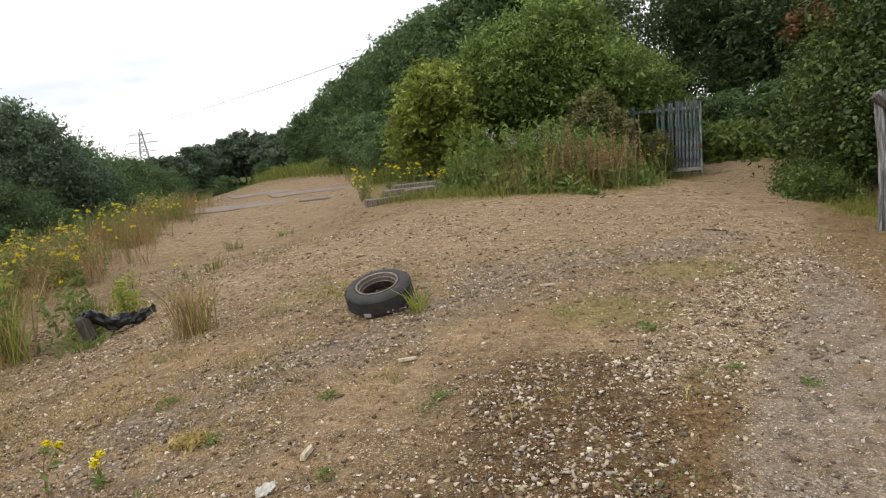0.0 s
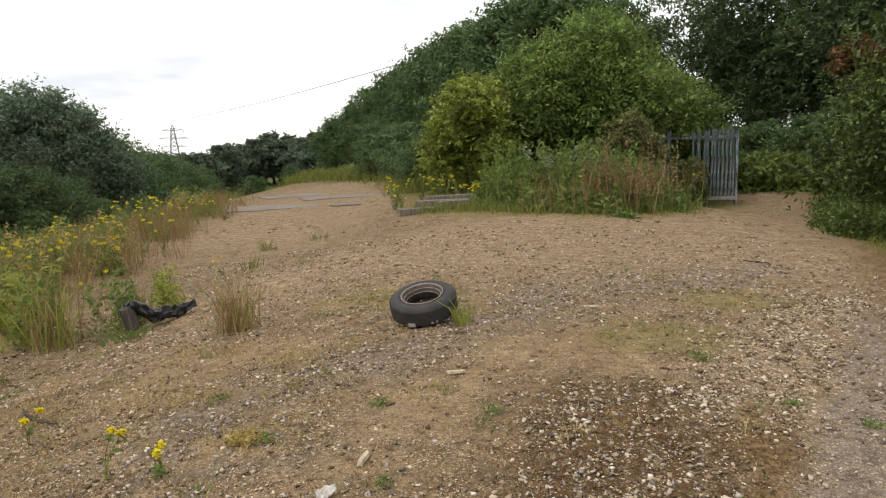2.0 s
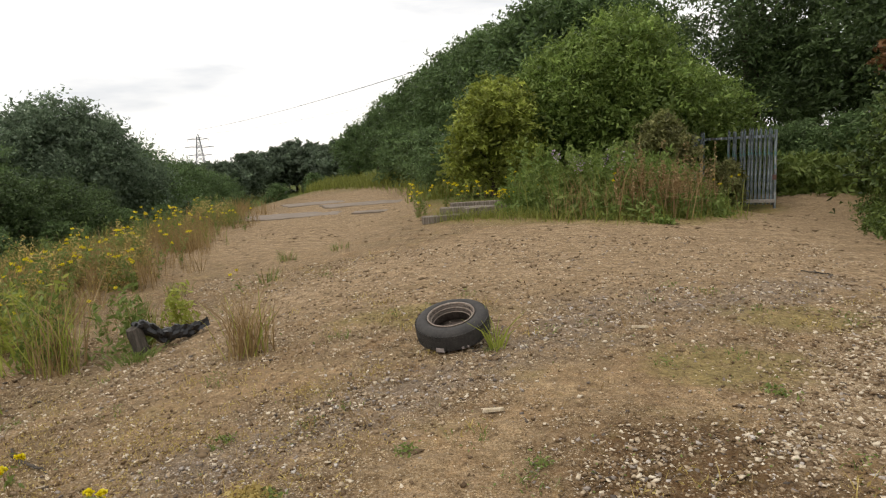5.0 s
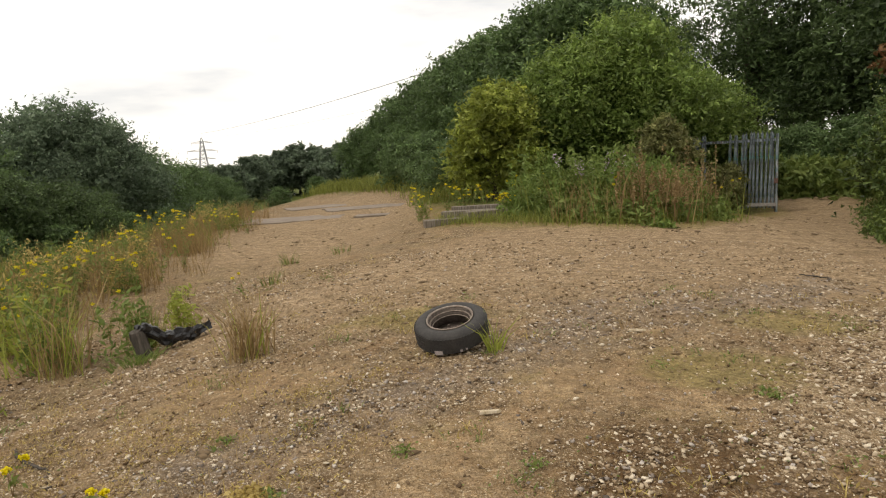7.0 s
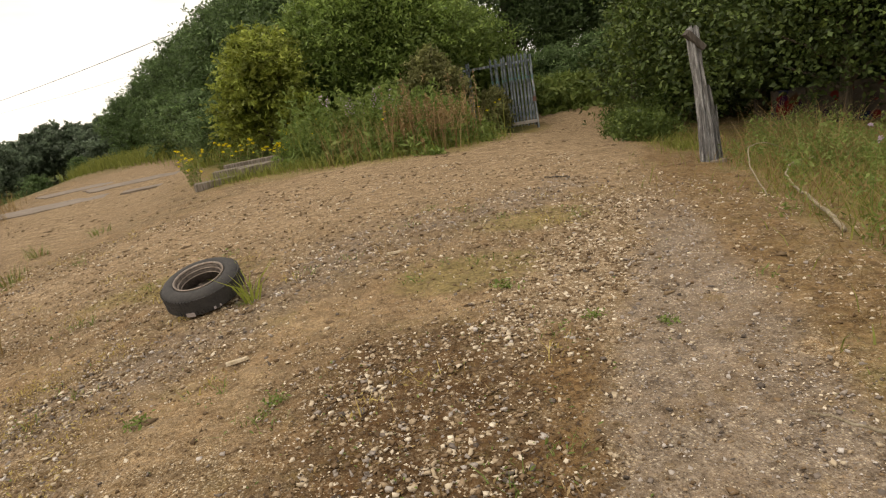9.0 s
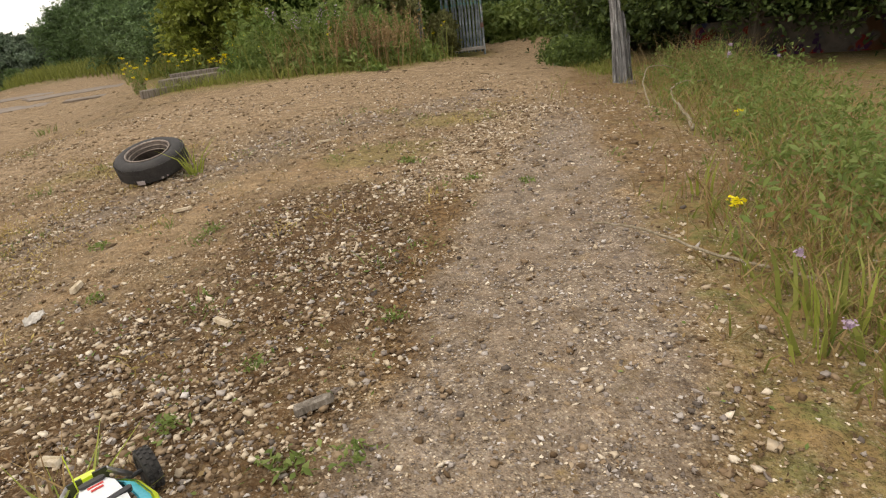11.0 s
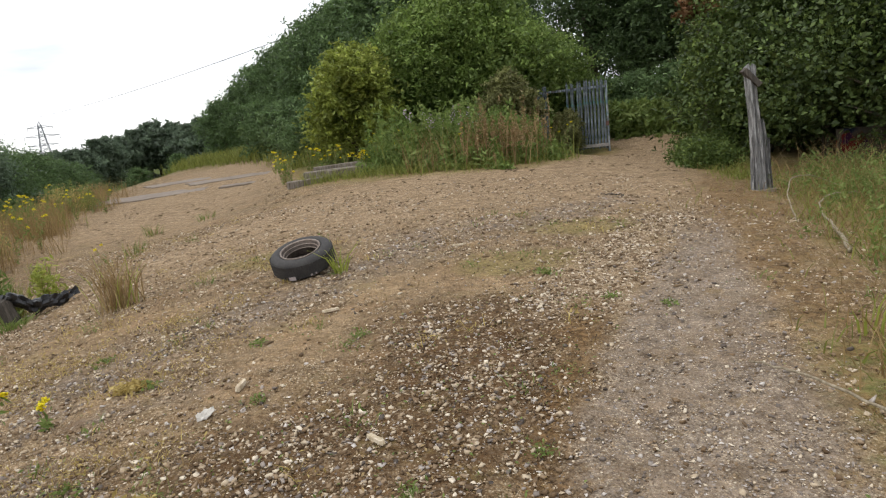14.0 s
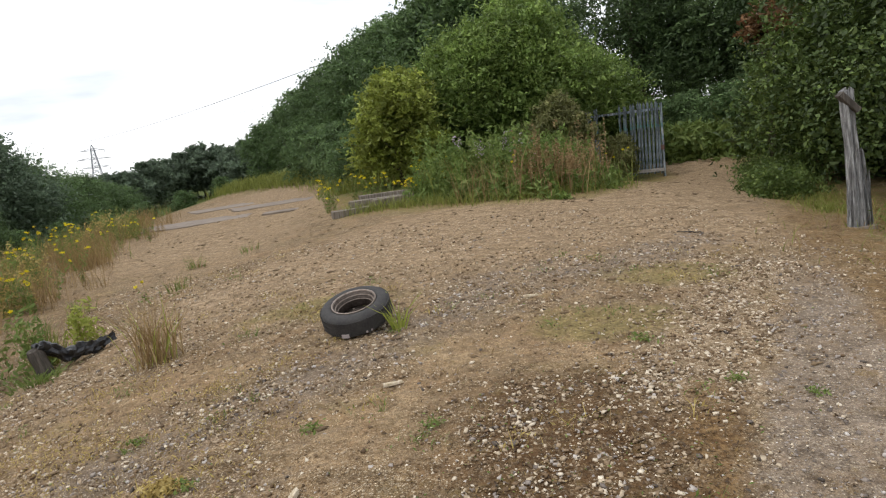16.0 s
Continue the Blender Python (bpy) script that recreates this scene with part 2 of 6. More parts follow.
def wood_mat(name, c1, c2, c3):
    k = Mat(name, 0.9, spec=0.15)
    v = k.local()
    mp = k.node("ShaderNodeMapping", Scale=(9.0, 9.0, 0.8))
    k.link(v, mp.inputs["Vector"])
    f = k.noise(mp.outputs[0], 4.0, 6, 0.7)
    c = k.ramp(f, (0.3, c1), (0.5, c2), (0.68, c3))
    k.color(c)
    k.bump(f, 0.8, 0.02)
    return k.m


def graffiti_mat():
    """Old concrete with sprayed patches of colour, all darkened to stand for the shade under the trees."""
    k = Mat("sprayed_concrete", 0.9, spec=0.1)
    p = k.local()
    c = k.ramp(k.noise(p, 3, 6), (0.3, (0.05, 0.042, 0.034)), (0.7, (0.12, 0.10, 0.08)))
    for scale, lo, hue in ((1.5, 0.56, (0.012, 0.018, 0.05)), (1.9, 0.58, (0.13, 0.012, 0.01)), (1.3, 0.59, (0.07, 0.032, 0.012)), (2.3, 0.62, (0.03, 0.013, 0.04)), (2.9, 0.62, (0.07, 0.066, 0.06))):
        mp = k.node("ShaderNodeMapping", Location=(scale * 7, scale * 3, 1.3))
        k.link(p, mp.inputs["Vector"])
        c = k.mix(k.ramp(k.noise(mp.outputs[0], scale, 2), (lo, 0.0), (lo + 0.03, 0.9)), c, hue)
    k.color(c)
    k.bump(k.noise(p, 25, 4), 0.4, 0.01)
    return k.m


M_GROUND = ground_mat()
M_PEBBLE = pebble_mat()
M_GREY_PEBBLE = grey_pebble_mat()
M_CLOD = plain_mat("earth_clods", (0.09, 0.058, 0.032), (0.24, 0.17, 0.10), 1.5, 0.95, world_space=True)
M_GATE = gate_mat()
M_POST = wood_mat("silvered_post_wood", (0.030, 0.028, 0.026), (0.185, 0.182, 0.178), (0.45, 0.448, 0.44))
M_STICK = wood_mat("bleached_stick", (0.34, 0.26, 0.16), (0.52, 0.43, 0.30), (0.68, 0.60, 0.48))
M_BRANCH = wood_mat("grey_branch", (0.14, 0.11, 0.07), (0.27, 0.225, 0.155), (0.40, 0.35, 0.26))
M_BARK = wood_mat("bark", (0.035, 0.03, 0.022), (0.085, 0.07, 0.052), (0.15, 0.125, 0.095))
M_PLANK = wood_mat("grey_planks", (0.065, 0.055, 0.042), (0.19, 0.16, 0.128), (0.32, 0.285, 0.24))
M_RAIL = plain_mat("rusty_rail", (0.24, 0.22, 0.20), (0.48, 0.45, 0.42), 6, 0.7, 0.1)
M_WALL = graffiti_mat()
M_CONCRETE = plain_mat("old_concrete", (0.15, 0.118, 0.092), (0.26, 0.215, 0.175), 2.5, 0.9, bump=0.4)
M_RUBBER = plain_mat("dusty_rubber", (0.022, 0.021, 0.021), (0.055, 0.05, 0.046), 12, 0.75, bump=0.25, spec=0.4)
M_RIM = plain_mat("rusty_steel", (0.028, 0.020, 0.016), (0.13, 0.105, 0.088), 9, 0.55, 0.5, 0.3)
M_RIM_LIP = plain_mat("worn_steel_lip", (0.13, 0.09, 0.065), (0.36, 0.31, 0.265), 14, 0.5, 0.5, 0.2)
M_CHALK = plain_mat("pale_label", (0.26, 0.21, 0.20), (0.48, 0.43, 0.41), 30, 0.8)
M_BAG = plain_mat("black_polythene", (0.008, 0.008, 0.009), (0.022, 0.022, 0.024), 6, 0.42, bump=0.5, spec=0.5)
M_STUMP = wood_mat("dark_stump", (0.03, 0.026, 0.022), (0.075, 0.065, 0.055), (0.14, 0.12, 0.10))
M_RAG = plain_mat("dirty_white_paper", (0.42, 0.39, 0.34), (0.66, 0.63, 0.58), 18, 0.85, bump=0.4)
M_STEEL = plain_mat("grey_steel", (0.20, 0.21, 0.23), (0.32, 0.33, 0.36), 3, 0.6, 0.3)
M_CABLE = plain_mat("cable_grey", (0.22, 0.22, 0.24), (0.30, 0.30, 0.32), 3, 0.6)
M_PIPE = plain_mat("rust_brown_sheet", (0.10, 0.055, 0.045), (0.22, 0.13, 0.10), 6, 0.8)

L_BANK = leaf_mat("wood_leaves", (0.062, 0.100, 0.040), (0.105, 0.165, 0.060), (0.170, 0.245, 0.092))
L_DARK = leaf_mat("dark_wood_leaves", (0.036, 0.060, 0.023), (0.072, 0.110, 0.040), (0.130, 0.186, 0.070))
L_BUSH = leaf_mat("fresh_bush_leaves", (0.088, 0.138, 0.030), (0.155, 0.226, 0.050), (0.245, 0.315, 0.085))
L_YELLOW = leaf_mat("yellowing_shrub_leaves", (0.160, 0.200, 0.038), (0.240, 0.285, 0.052), (0.360, 0.390, 0.085))
L_BRAMBLE = leaf_mat("bramble_leaves", (0.135, 0.142, 0.051), (0.209, 0.223, 0.081), (0.338, 0.317, 0.149))
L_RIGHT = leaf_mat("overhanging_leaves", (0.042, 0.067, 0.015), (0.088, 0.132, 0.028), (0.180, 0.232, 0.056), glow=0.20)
# darker copy of the overhanging leaves, with the hollow's shade in the colour
L_THICKET_SHADE = leaf_mat("shaded_thicket_leaves", (0.032, 0.052, 0.013), (0.058, 0.090, 0.021), (0.118, 0.160, 0.040), glow=0.15)
# far trees: distance haze is painted into a paler, bluer leaf colour
L_FAR_HAZE = leaf_mat("far_hazed_leaves", (0.079, 0.110, 0.072), (0.112, 0.150, 0.094), (0.156, 0.199, 0.125))
L_WILLOW = leaf_mat("grey_green_leaves", (0.088, 0.128, 0.078), (0.135, 0.186, 0.112), (0.205, 0.262, 0.165))
L_RUST = leaf_mat("dead_orange_leaves", (0.088, 0.038, 0.016), (0.154, 0.075, 0.032), (0.209, 0.128, 0.056))
L_WEED = leaf_mat("weed_leaves", (0.095, 0.139, 0.030), (0.158, 0.216, 0.051), (0.253, 0.302, 0.092))
L_GRASS = leaf_mat("green_grass", (0.112, 0.132, 0.028), (0.205, 0.230, 0.048), (0.322, 0.325, 0.086))
L_STRAW = leaf_mat("dry_grass", (0.149, 0.090, 0.034), (0.287, 0.190, 0.078), (0.437, 0.322, 0.155))
L_DOCK = leaf_mat("brown_dock_stalks", (0.15, 0.090, 0.038), (0.310, 0.205, 0.096), (0.50, 0.38, 0.205))
L_FLOWER = leaf_mat("ragwort_yellow", (0.620, 0.493, 0.008), (0.780, 0.662, 0.012), (0.880, 0.788, 0.040), 0.25)
L_THISTLE = leaf_mat("thistle_mauve", (0.34, 0.24, 0.34), (0.46, 0.35, 0.45), (0.60, 0.50, 0.58), 0.25)
L_MOSS = leaf_mat("yellow_dry_moss", (0.30, 0.22, 0.07), (0.46, 0.35, 0.12), (0.60, 0.48, 0.19))
L_BLADE = leaf_mat("bright_blade", (0.19, 0.23, 0.035), (0.29, 0.33, 0.058), (0.41, 0.43, 0.105), 0.42)
L_LITTER = leaf_mat("dead_brown_litter", (0.045, 0.026, 0.012), (0.105, 0.062, 0.028), (0.200, 0.128, 0.062), 0.1)

# ---- mesh helpers ----
rng = np.random.default_rng(7)


def height(x, y):
    """The lie of the land: a low crown that falls to both sides, a bank in front of the wood."""
    x, y = np.asarray(x, float), np.asarray(y, float)
    l, r = np.maximum(-x, 0), np.maximum(x, 0)
    zl = -0.02 * np.minimum(l, 5) ** 2 - 0.012 * np.clip(l - 5, 0, 7) - 0.25 * np.clip(l - 12, 0, 18)
    zr = -0.011 * np.minimum(r, 7) ** 2 - 0.05 * np.clip(r - 7, 0, 10)
    bank = 0.05 * np.clip(y - 36, 0, 30) * np.clip((x + 16) / 8, 0, 1)
    dip = 0.27 * np.exp(-(((x - 8.6) / 3.2) ** 2) - ((y - 22) / 4.5) ** 2)
    hollow = 0.30 * np.exp(-(((x - 5.9) / 1.5) ** 2) - ((y - 21.6) / 2.4) ** 2)
    return zl + zr + 0.01 * np.clip(y - 6, 0, 30) + bank - dip - hollow


def ground_z(x, y):
    x, y = np.asarray(x, float), np.asarray(y, float)
    ripple = 0.012 * np.sin(2.1 * x + 1.3 * np.sin(1.7 * y)) * np.sin(1.9 * y + np.sin(1.1 * x))
    ripple += 0.005 * np.sin(7.3 * x + 2 * np.sin(3.1 * y)) * np.sin(6.1 * y + 1.5 * np.sin(4.3 * x))
    hump = 0.10 * np.exp(-(((x + 0.88) / 0.28) ** 2 + ((y - 6.34) / 0.2) ** 2))
    return height(x, y) + ripple + hump


def mesh_of(name, verts, faces, material, smooth=False):
    me = bpy.data.meshes.new(name)
    me.from_pydata([tuple(v) for v in np.asarray(verts, float)], [], [tuple(int(i) for i in f) for f in faces])
    if smooth:
        me.polygons.foreach_set("use_smooth", [True] * len(me.polygons))
    for m in material if isinstance(material, (list, tuple)) else [material]:
        me.materials.append(m)
    me.update()
    return me


def quads_mesh(name, verts, material, smooth=False):
    """verts: (n, 4, 3): n loose quads, built fast."""
    v = np.asarray(verts, np.float32)
    n = len(v)
    me = bpy.data.meshes.new(name)
    me.vertices.add(4 * n)
    me.vertices.foreach_set("co", v.reshape(-1))
    me.loops.add(4 * n)
    me.loops.foreach_set("vertex_index", np.arange(4 * n, dtype=np.int32))
    me.polygons.add(n)
    me.polygons.foreach_set("loop_start", np.arange(0, 4 * n, 4, dtype=np.int32))
    me.polygons.foreach_set("loop_total", np.full(n, 4, np.int32))
    me.materials.append(material)
    me.update(calc_edges=True)
    return me


def tris_mesh(name, verts, faces, material, smooth=False):
    """verts (n, 3), faces (m, 3), built fast."""
    v, f = np.asarray(verts, np.float32), np.asarray(faces, np.int32)
    me = bpy.data.meshes.new(name)
    me.vertices.add(len(v))
    me.vertices.foreach_set("co", v.reshape(-1))
    me.loops.add(f.size)
    me.loops.foreach_set("vertex_index", f.reshape(-1))
    me.polygons.add(len(f))
    me.polygons.foreach_set("loop_start", np.arange(0, f.size, 3, dtype=np.int32))
    me.polygons.foreach_set("loop_total", np.full(len(f), 3, np.int32))
    if smooth:
        me.polygons.foreach_set("use_smooth", [True] * len(f))
    me.materials.append(material)
    me.update(calc_edges=True)
    return me


def part(name, data, parent, label="", at=None):
    ob = new(name, data)
    ob.parent = parent
    if at is not None:
        ob.matrix_basis = at
    if label:
        ob["label"] = label
    return ob


def thing(name, label, category, m=None, data=None, group="", kind=""):
    ob = new(name, data)
    if m is not None:
        ob.matrix_basis = m
    return tagged(ob, label, category, group, kind)


class Soup:
    """Gathers tubes, boxes and lathed rings into one mesh."""

    def __init__(self):
        self.v, self.f, self.n = [], [], 0

    def add(self, verts, faces):
        self.v.append(np.asarray(verts, float))
        self.f += [tuple(int(i) + self.n for i in f) for f in faces]
        self.n += len(verts)
        return self

    def tube(self, pts, radii, sides=6, caps=True):
        pts = np.asarray(pts, float)
        radii = np.broadcast_to(radii, len(pts))
        d = np.gradient(pts, axis=0)
        d /= np.linalg.norm(d, axis=1)[:, None] + 1e-9
        up = np.array([0, 0, 1.0]) if abs(d[0][2]) < 0.8 else np.array([0, 1.0, 0])
        a = np.cross(d, up)
        a /= np.linalg.norm(a, axis=1)[:, None] + 1e-9
        b = np.cross(d, a)
        ang = np.linspace(0, 2 * np.pi, sides, endpoint=False)
        ring = pts[:, None] + radii[:, None, None] * (np.cos(ang)[None, :, None] * a[:, None] + np.sin(ang)[None, :, None] * b[:, None])
        faces = [(i * sides + j, i * sides + (j + 1) % sides, (i + 1) * sides + (j + 1) % sides, (i + 1) * sides + j) for i in range(len(pts) - 1) for j in range(sides)]
        if caps:
            faces += [tuple(range(sides))[::-1], tuple(range((len(pts) - 1) * sides, len(pts) * sides))]
        return self.add(ring.reshape(-1, 3), faces)

    def box(self, size, m=None, chamfer=0.0):
        x, y, z = (s / 2 for s in size)
        c = min(chamfer, x * 0.9, y * 0.9)
        out = [(x - c, -y), (x, -y + c), (x, y - c), (x - c, y), (-x + c, y), (-x, y - c), (-x, -y + c), (-x + c, -y)] if c else [(x, -y), (x, y), (-x, y), (-x, -y)]
        n = len(out)
        v = np.array([(a, b, s * z) for s in (-1, 1) for a, b in out])
        f = [(i, (i + 1) % n, n + (i + 1) % n, n + i) for i in range(n)] + [tuple(range(n))[::-1], tuple(range(n, 2 * n))]
        if m is not None:
            v = v @ np.array(m.to_3x3()).T + np.array(m.translation)
        return self.add(v, f)

    def lathe(self, profile, sides=40, m=None):
        """profile: closed loop of (radius, z), turned about z."""
        prof = np.asarray(profile, float)
        ang = np.linspace(0, 2 * np.pi, sides, endpoint=False)
        v = np.array([(r * np.cos(a), r * np.sin(a), z) for a in ang for r, z in prof])
        n = len(prof)
        f = [(i * n + j, ((i + 1) % sides) * n + j, ((i + 1) % sides) * n + (j + 1) % n, i * n + (j + 1) % n) for i in range(sides) for j in range(n)]
        if m is not None:
            v = v @ np.array(m.to_3x3()).T + np.array(m.translation)
        return self.add(v, f)

    def mesh(self, name, material, smooth=False):
        return mesh_of(name, np.concatenate(self.v), self.f, material, smooth)


def unit(v):
    return v / (np.linalg.norm(v, axis=-1, keepdims=True) + 1e-9)


def leaf_quads(centres, size, r, up=0.8, long=1.7):
    """A diamond-shaped leaf at each centre, turned at random with its face leaning upward."""
    n = len(centres)
    normal = unit(r.normal(size=(n, 3)) + np.array([0, 0, up]))
    a = unit(np.cross(normal, r.normal(size=(n, 3))))
    b = np.cross(normal, a)
    s = (size * r.uniform(0.6, 1.35, n))[:, None]
    fold = normal * s * 0.18
    return np.stack([centres - a * s * long / 2, centres + b * s / 2 + fold, centres + a * s * long / 2, centres - b * s / 2 + fold], 1)


def leaf_tris(centres, size, r, up=0.8, long=1.6):
    """A small pointed leaf at each centre: three corners, (n, 3, 3)."""
    n = len(centres)
    normal = unit(r.normal(size=(n, 3)) + np.array([0, 0, up]))
    a = unit(np.cross(normal, r.normal(size=(n, 3))))
    b = np.cross(normal, a)
    s = (size * r.uniform(0.6, 1.35, n))[:, None]
    return np.stack([centres - a * s * long * 0.45 - b * s * 0.42, centres - a * s * long * 0.3 + b * s * 0.42, centres + a * s * long * 0.7], 1)


def crown_points(lobes, n, r, per=16, spread=0.2, hollow=0.55):
    """Points in clumps over the shells of several lobes (x, y, z, rx, ry, rz)."""
    lobes = np.asarray(lobes, float)
    area = (lobes[:, 3:].prod(1)) ** (2 / 3)
    clumps = max(4, n // per)
    pick = r.choice(len(lobes), clumps, p=area / area.sum())
    d = unit(r.normal(size=(clumps, 3)))
    d[:, 2] = np.where(d[:, 2] < -0.55, -d[:, 2], d[:, 2])
    rad = hollow + (1.2 - hollow) * r.uniform(0, 1, clumps) ** 0.7
    c = lobes[pick, :3] + d * lobes[pick, 3:] * rad[:, None]
    size = lobes[pick, 3:].mean(1) * spread * r.uniform(0.5, 1.5, clumps)
    # sprays: each clump is drawn out along its own twig, drooping at the tip
    twig = unit(d + 0.5 * r.normal(size=(clumps, 3)))
    along = np.clip(r.normal(size=(clumps, per, 1)), -1.7, 1.7) * 1.25
    off = np.clip(r.normal(size=(clumps, per, 3)), -1.9, 1.9) * np.array([0.75, 0.75, 0.38]) + along * twig[:, None] + np.array([0, 0, -0.25]) * along ** 2 * 0.5
    # clump brightness: random, plus a painted lift where the clump faces up
    tone_shade = np.repeat(np.clip(r.normal(size=clumps) * 0.5 + 0.35 * d[:, 2], -1.2, 1.4), per)
    return (c[:, None] + off * size[:, None, None]).reshape(-1, 3), tone_shade


def make_tree(tall, wide, leaf, n, material, seed, lobes=9, low=0.25, near=False):
    """A tree or bush with its base at the origin: tapered trunk, limbs, crown of leaf clumps. Returns the two meshes."""
    r = np.random.default_rng(seed)
    ls = []
    for i in range(lobes):
        f = i / max(1, lobes - 1)
        z = tall * (low + 0.12 + (0.86 - low - 0.12) * f)
        belly = math.sin(math.pi * min(0.95, 0.22 + 0.72 * f)) ** 0.7
        a = i * 2.4 + r.uniform(-0.5, 0.5)
        off = wide * 0.5 * belly * r.uniform(0.3, 0.8)
        size = wide * 0.5 * (0.38 + 0.24 * belly) * r.uniform(0.7, 1.15)
        ls.append((off * math.cos(a), off * math.sin(a), z, size, size, min(size * 0.85, tall * 0.24)))
    ls.append((0, 0, tall * 0.86, wide * 0.2, wide * 0.2, tall * 0.13))
    pts, tone_shade = crown_points(ls, n, r, 30, 0.17, 0.5)
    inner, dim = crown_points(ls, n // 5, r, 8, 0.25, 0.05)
    # inner leaves are coloured darker, for the shade inside the crown
    pts, tone_shade = np.concatenate([pts, inner]), np.concatenate([tone_shade, dim * 0.3 - 0.6])
    sizes = np.where(np.arange(len(pts)) < len(pts) - len(inner), leaf, leaf * 1.15)
    keep = pts[:, 2] > tall * low * 0.35
    pts, tone_shade, sizes = pts[keep], tone_shade[keep], sizes[keep]
    if near:
        crown = quads_mesh("crown", leaf_quads(pts, sizes, r), material)
    else:
        q = leaf_tris(pts, sizes, r)
        crown = tris_mesh("crown", q.reshape(-1, 3), np.arange(3 * len(q)).reshape(-1, 3), material)
    crown.attributes.new("tone_shade", "FLOAT", "POINT").data.foreach_set("value", np.repeat(tone_shade, 4 if near else 3).astype(np.float32))
    s = Soup()
    lean = r.normal(size=2) * 0.04 * tall
    base = max(0.05, tall * 0.022)
    s.tube([(0, 0, -0.2), (lean[0] * 0.2, lean[1] * 0.2, tall * 0.25), (lean[0] * 0.6, lean[1] * 0.6, tall * 0.55), (lean[0], lean[1], tall * 0.85)], [base * 1.3, base, base * 0.6, base * 0.15], 8)
    for x, y, z, *_ in ls[:-1]:
        z0 = z * 0.55
        s.tube([(lean[0] * 0.3, lean[1] * 0.3, z0), (x * 0.45, y * 0.45, z0 + (z - z0) * 0.6), (x * 0.9, y * 0.9, z)], [base * 0.55, base * 0.35, base * 0.1], 5)
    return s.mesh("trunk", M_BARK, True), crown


def plant_tree(name, label, category, meshes, x, y, size=1.0, turn=0.0, sink=0.0, squash=1.0, group="", z=None):
    z = float(height(x, y)) if z is None else z
    m = Matrix.LocRotScale((x, y, z - sink), Euler((0, 0, radians(turn))), (size, size, size * squash))
    t = thing(name, label, category, m, group=group)
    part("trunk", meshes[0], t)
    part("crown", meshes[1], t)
    return t


def blades(x, y, tall, wide, r, lean=0.35, z=None, turn=None):
    """Bent grass blades at x, y: two quads each, (2n, 4, 3)."""
    n = len(x)
    z = ground_z(x, y) if z is None else z
    a = r.uniform(0, 2 * np.pi, n)
    t = (r.uniform(0, 2 * np.pi, n) if turn is None else turn)
    d = np.stack([np.cos(t), np.sin(t), np.zeros(n)], 1)
    w = np.stack([np.cos(a), np.sin(a), np.zeros(n)], 1) * (wide / 2)[:, None]
    b = np.stack([x, y, z - 0.02], 1)
    ln = (lean * r.uniform(0.3, 1.6, n) * tall)[:, None]
    up = np.array([0, 0, 1.0])
    m = b + up * (tall * 0.55)[:, None] + d * ln * 0.35
    e = b + up * (tall * r.uniform(0.88, 1.0, n))[:, None] + d * ln
    lo = np.stack([b - w, b + w, m + w * 0.8, m - w * 0.8], 1)
    hi = np.stack([m - w * 0.8, m + w * 0.8, e + w * 0.12, e - w * 0.12], 1)
    return np.concatenate([lo, hi])


def stuff(name, quads, material, label, category, kind="stuff"):
    return thing(name, label, category, data=quads_mesh(name, quads, material), kind=kind)


# ---- the ground ----
def axis_steps(lo, hi, fine_lo, fine_hi, step, grow=1.12, most=40.0):
    """Coordinates that are close together between fine_lo and fine_hi and spread outward."""
    mid = list(np.arange(fine_lo, fine_hi, step))
    s, right = step, [mid[-1]]
    while right[-1] < hi:
        s = min(s * grow, most)
        right.append(right[-1] + s)
    s, left = step, [mid[0]]
    while left[-1] > lo:
        s = min(s * grow, most)
        left.append(left[-1] - s)
    return np.array(left[:0:-1] + mid + right[1:])


def wobble(x, y, k=1.0):
    return 0.5 * np.sin(k * 1.9 * x + 1.3) * np.sin(k * 2.3 * y + 0.4) + 0.3 * np.sin(k * 4.7 * x + 2 * y) + 0.2 * np.sin(k * 7.9 * y - 3 * x + 1)


def soft(v, edge):
    return np.clip(0.5 + v / edge, 0, 1)


ROAD_Y = np.array([-6.0, -0.5, 0.4, 1.0, 1.7, 2.6, 3.5, 4.25, 5.3, 6.6, 9.0])
ROAD_L = np.array([-0.5, -0.3, -0.05, 0.18, 0.58, 1.02, 1.50, 2.05, 2.70, 3.40, 4.3])
ROAD_R = np.array([0.8, 0.85, 1.05, 1.50, 1.85, 2.22, 2.62, 2.92, 3.35, 4.0, 4.9])


def along(x, y, line, half):
    """How deep a place lies inside a band of the given half width along a line."""
    line, best = np.asarray(line, float), np.full(np.shape(x), -9.0)
    for a, b in zip(line[:-1], line[1:]):
        d = b - a
        k = np.clip(((x - a[0]) * d[0] + (y - a[1]) * d[1]) / (d @ d), 0, 1)
        best = np.maximum(best, half - np.hypot(x - a[0] - k * d[0], y - a[1] - k * d[1]))
    return best


def blot(x, y, cx, cy, rx, ry):
    return (1.0 - np.hypot((x - cx) / rx, (y - cy) / ry)) * min(rx, ry)


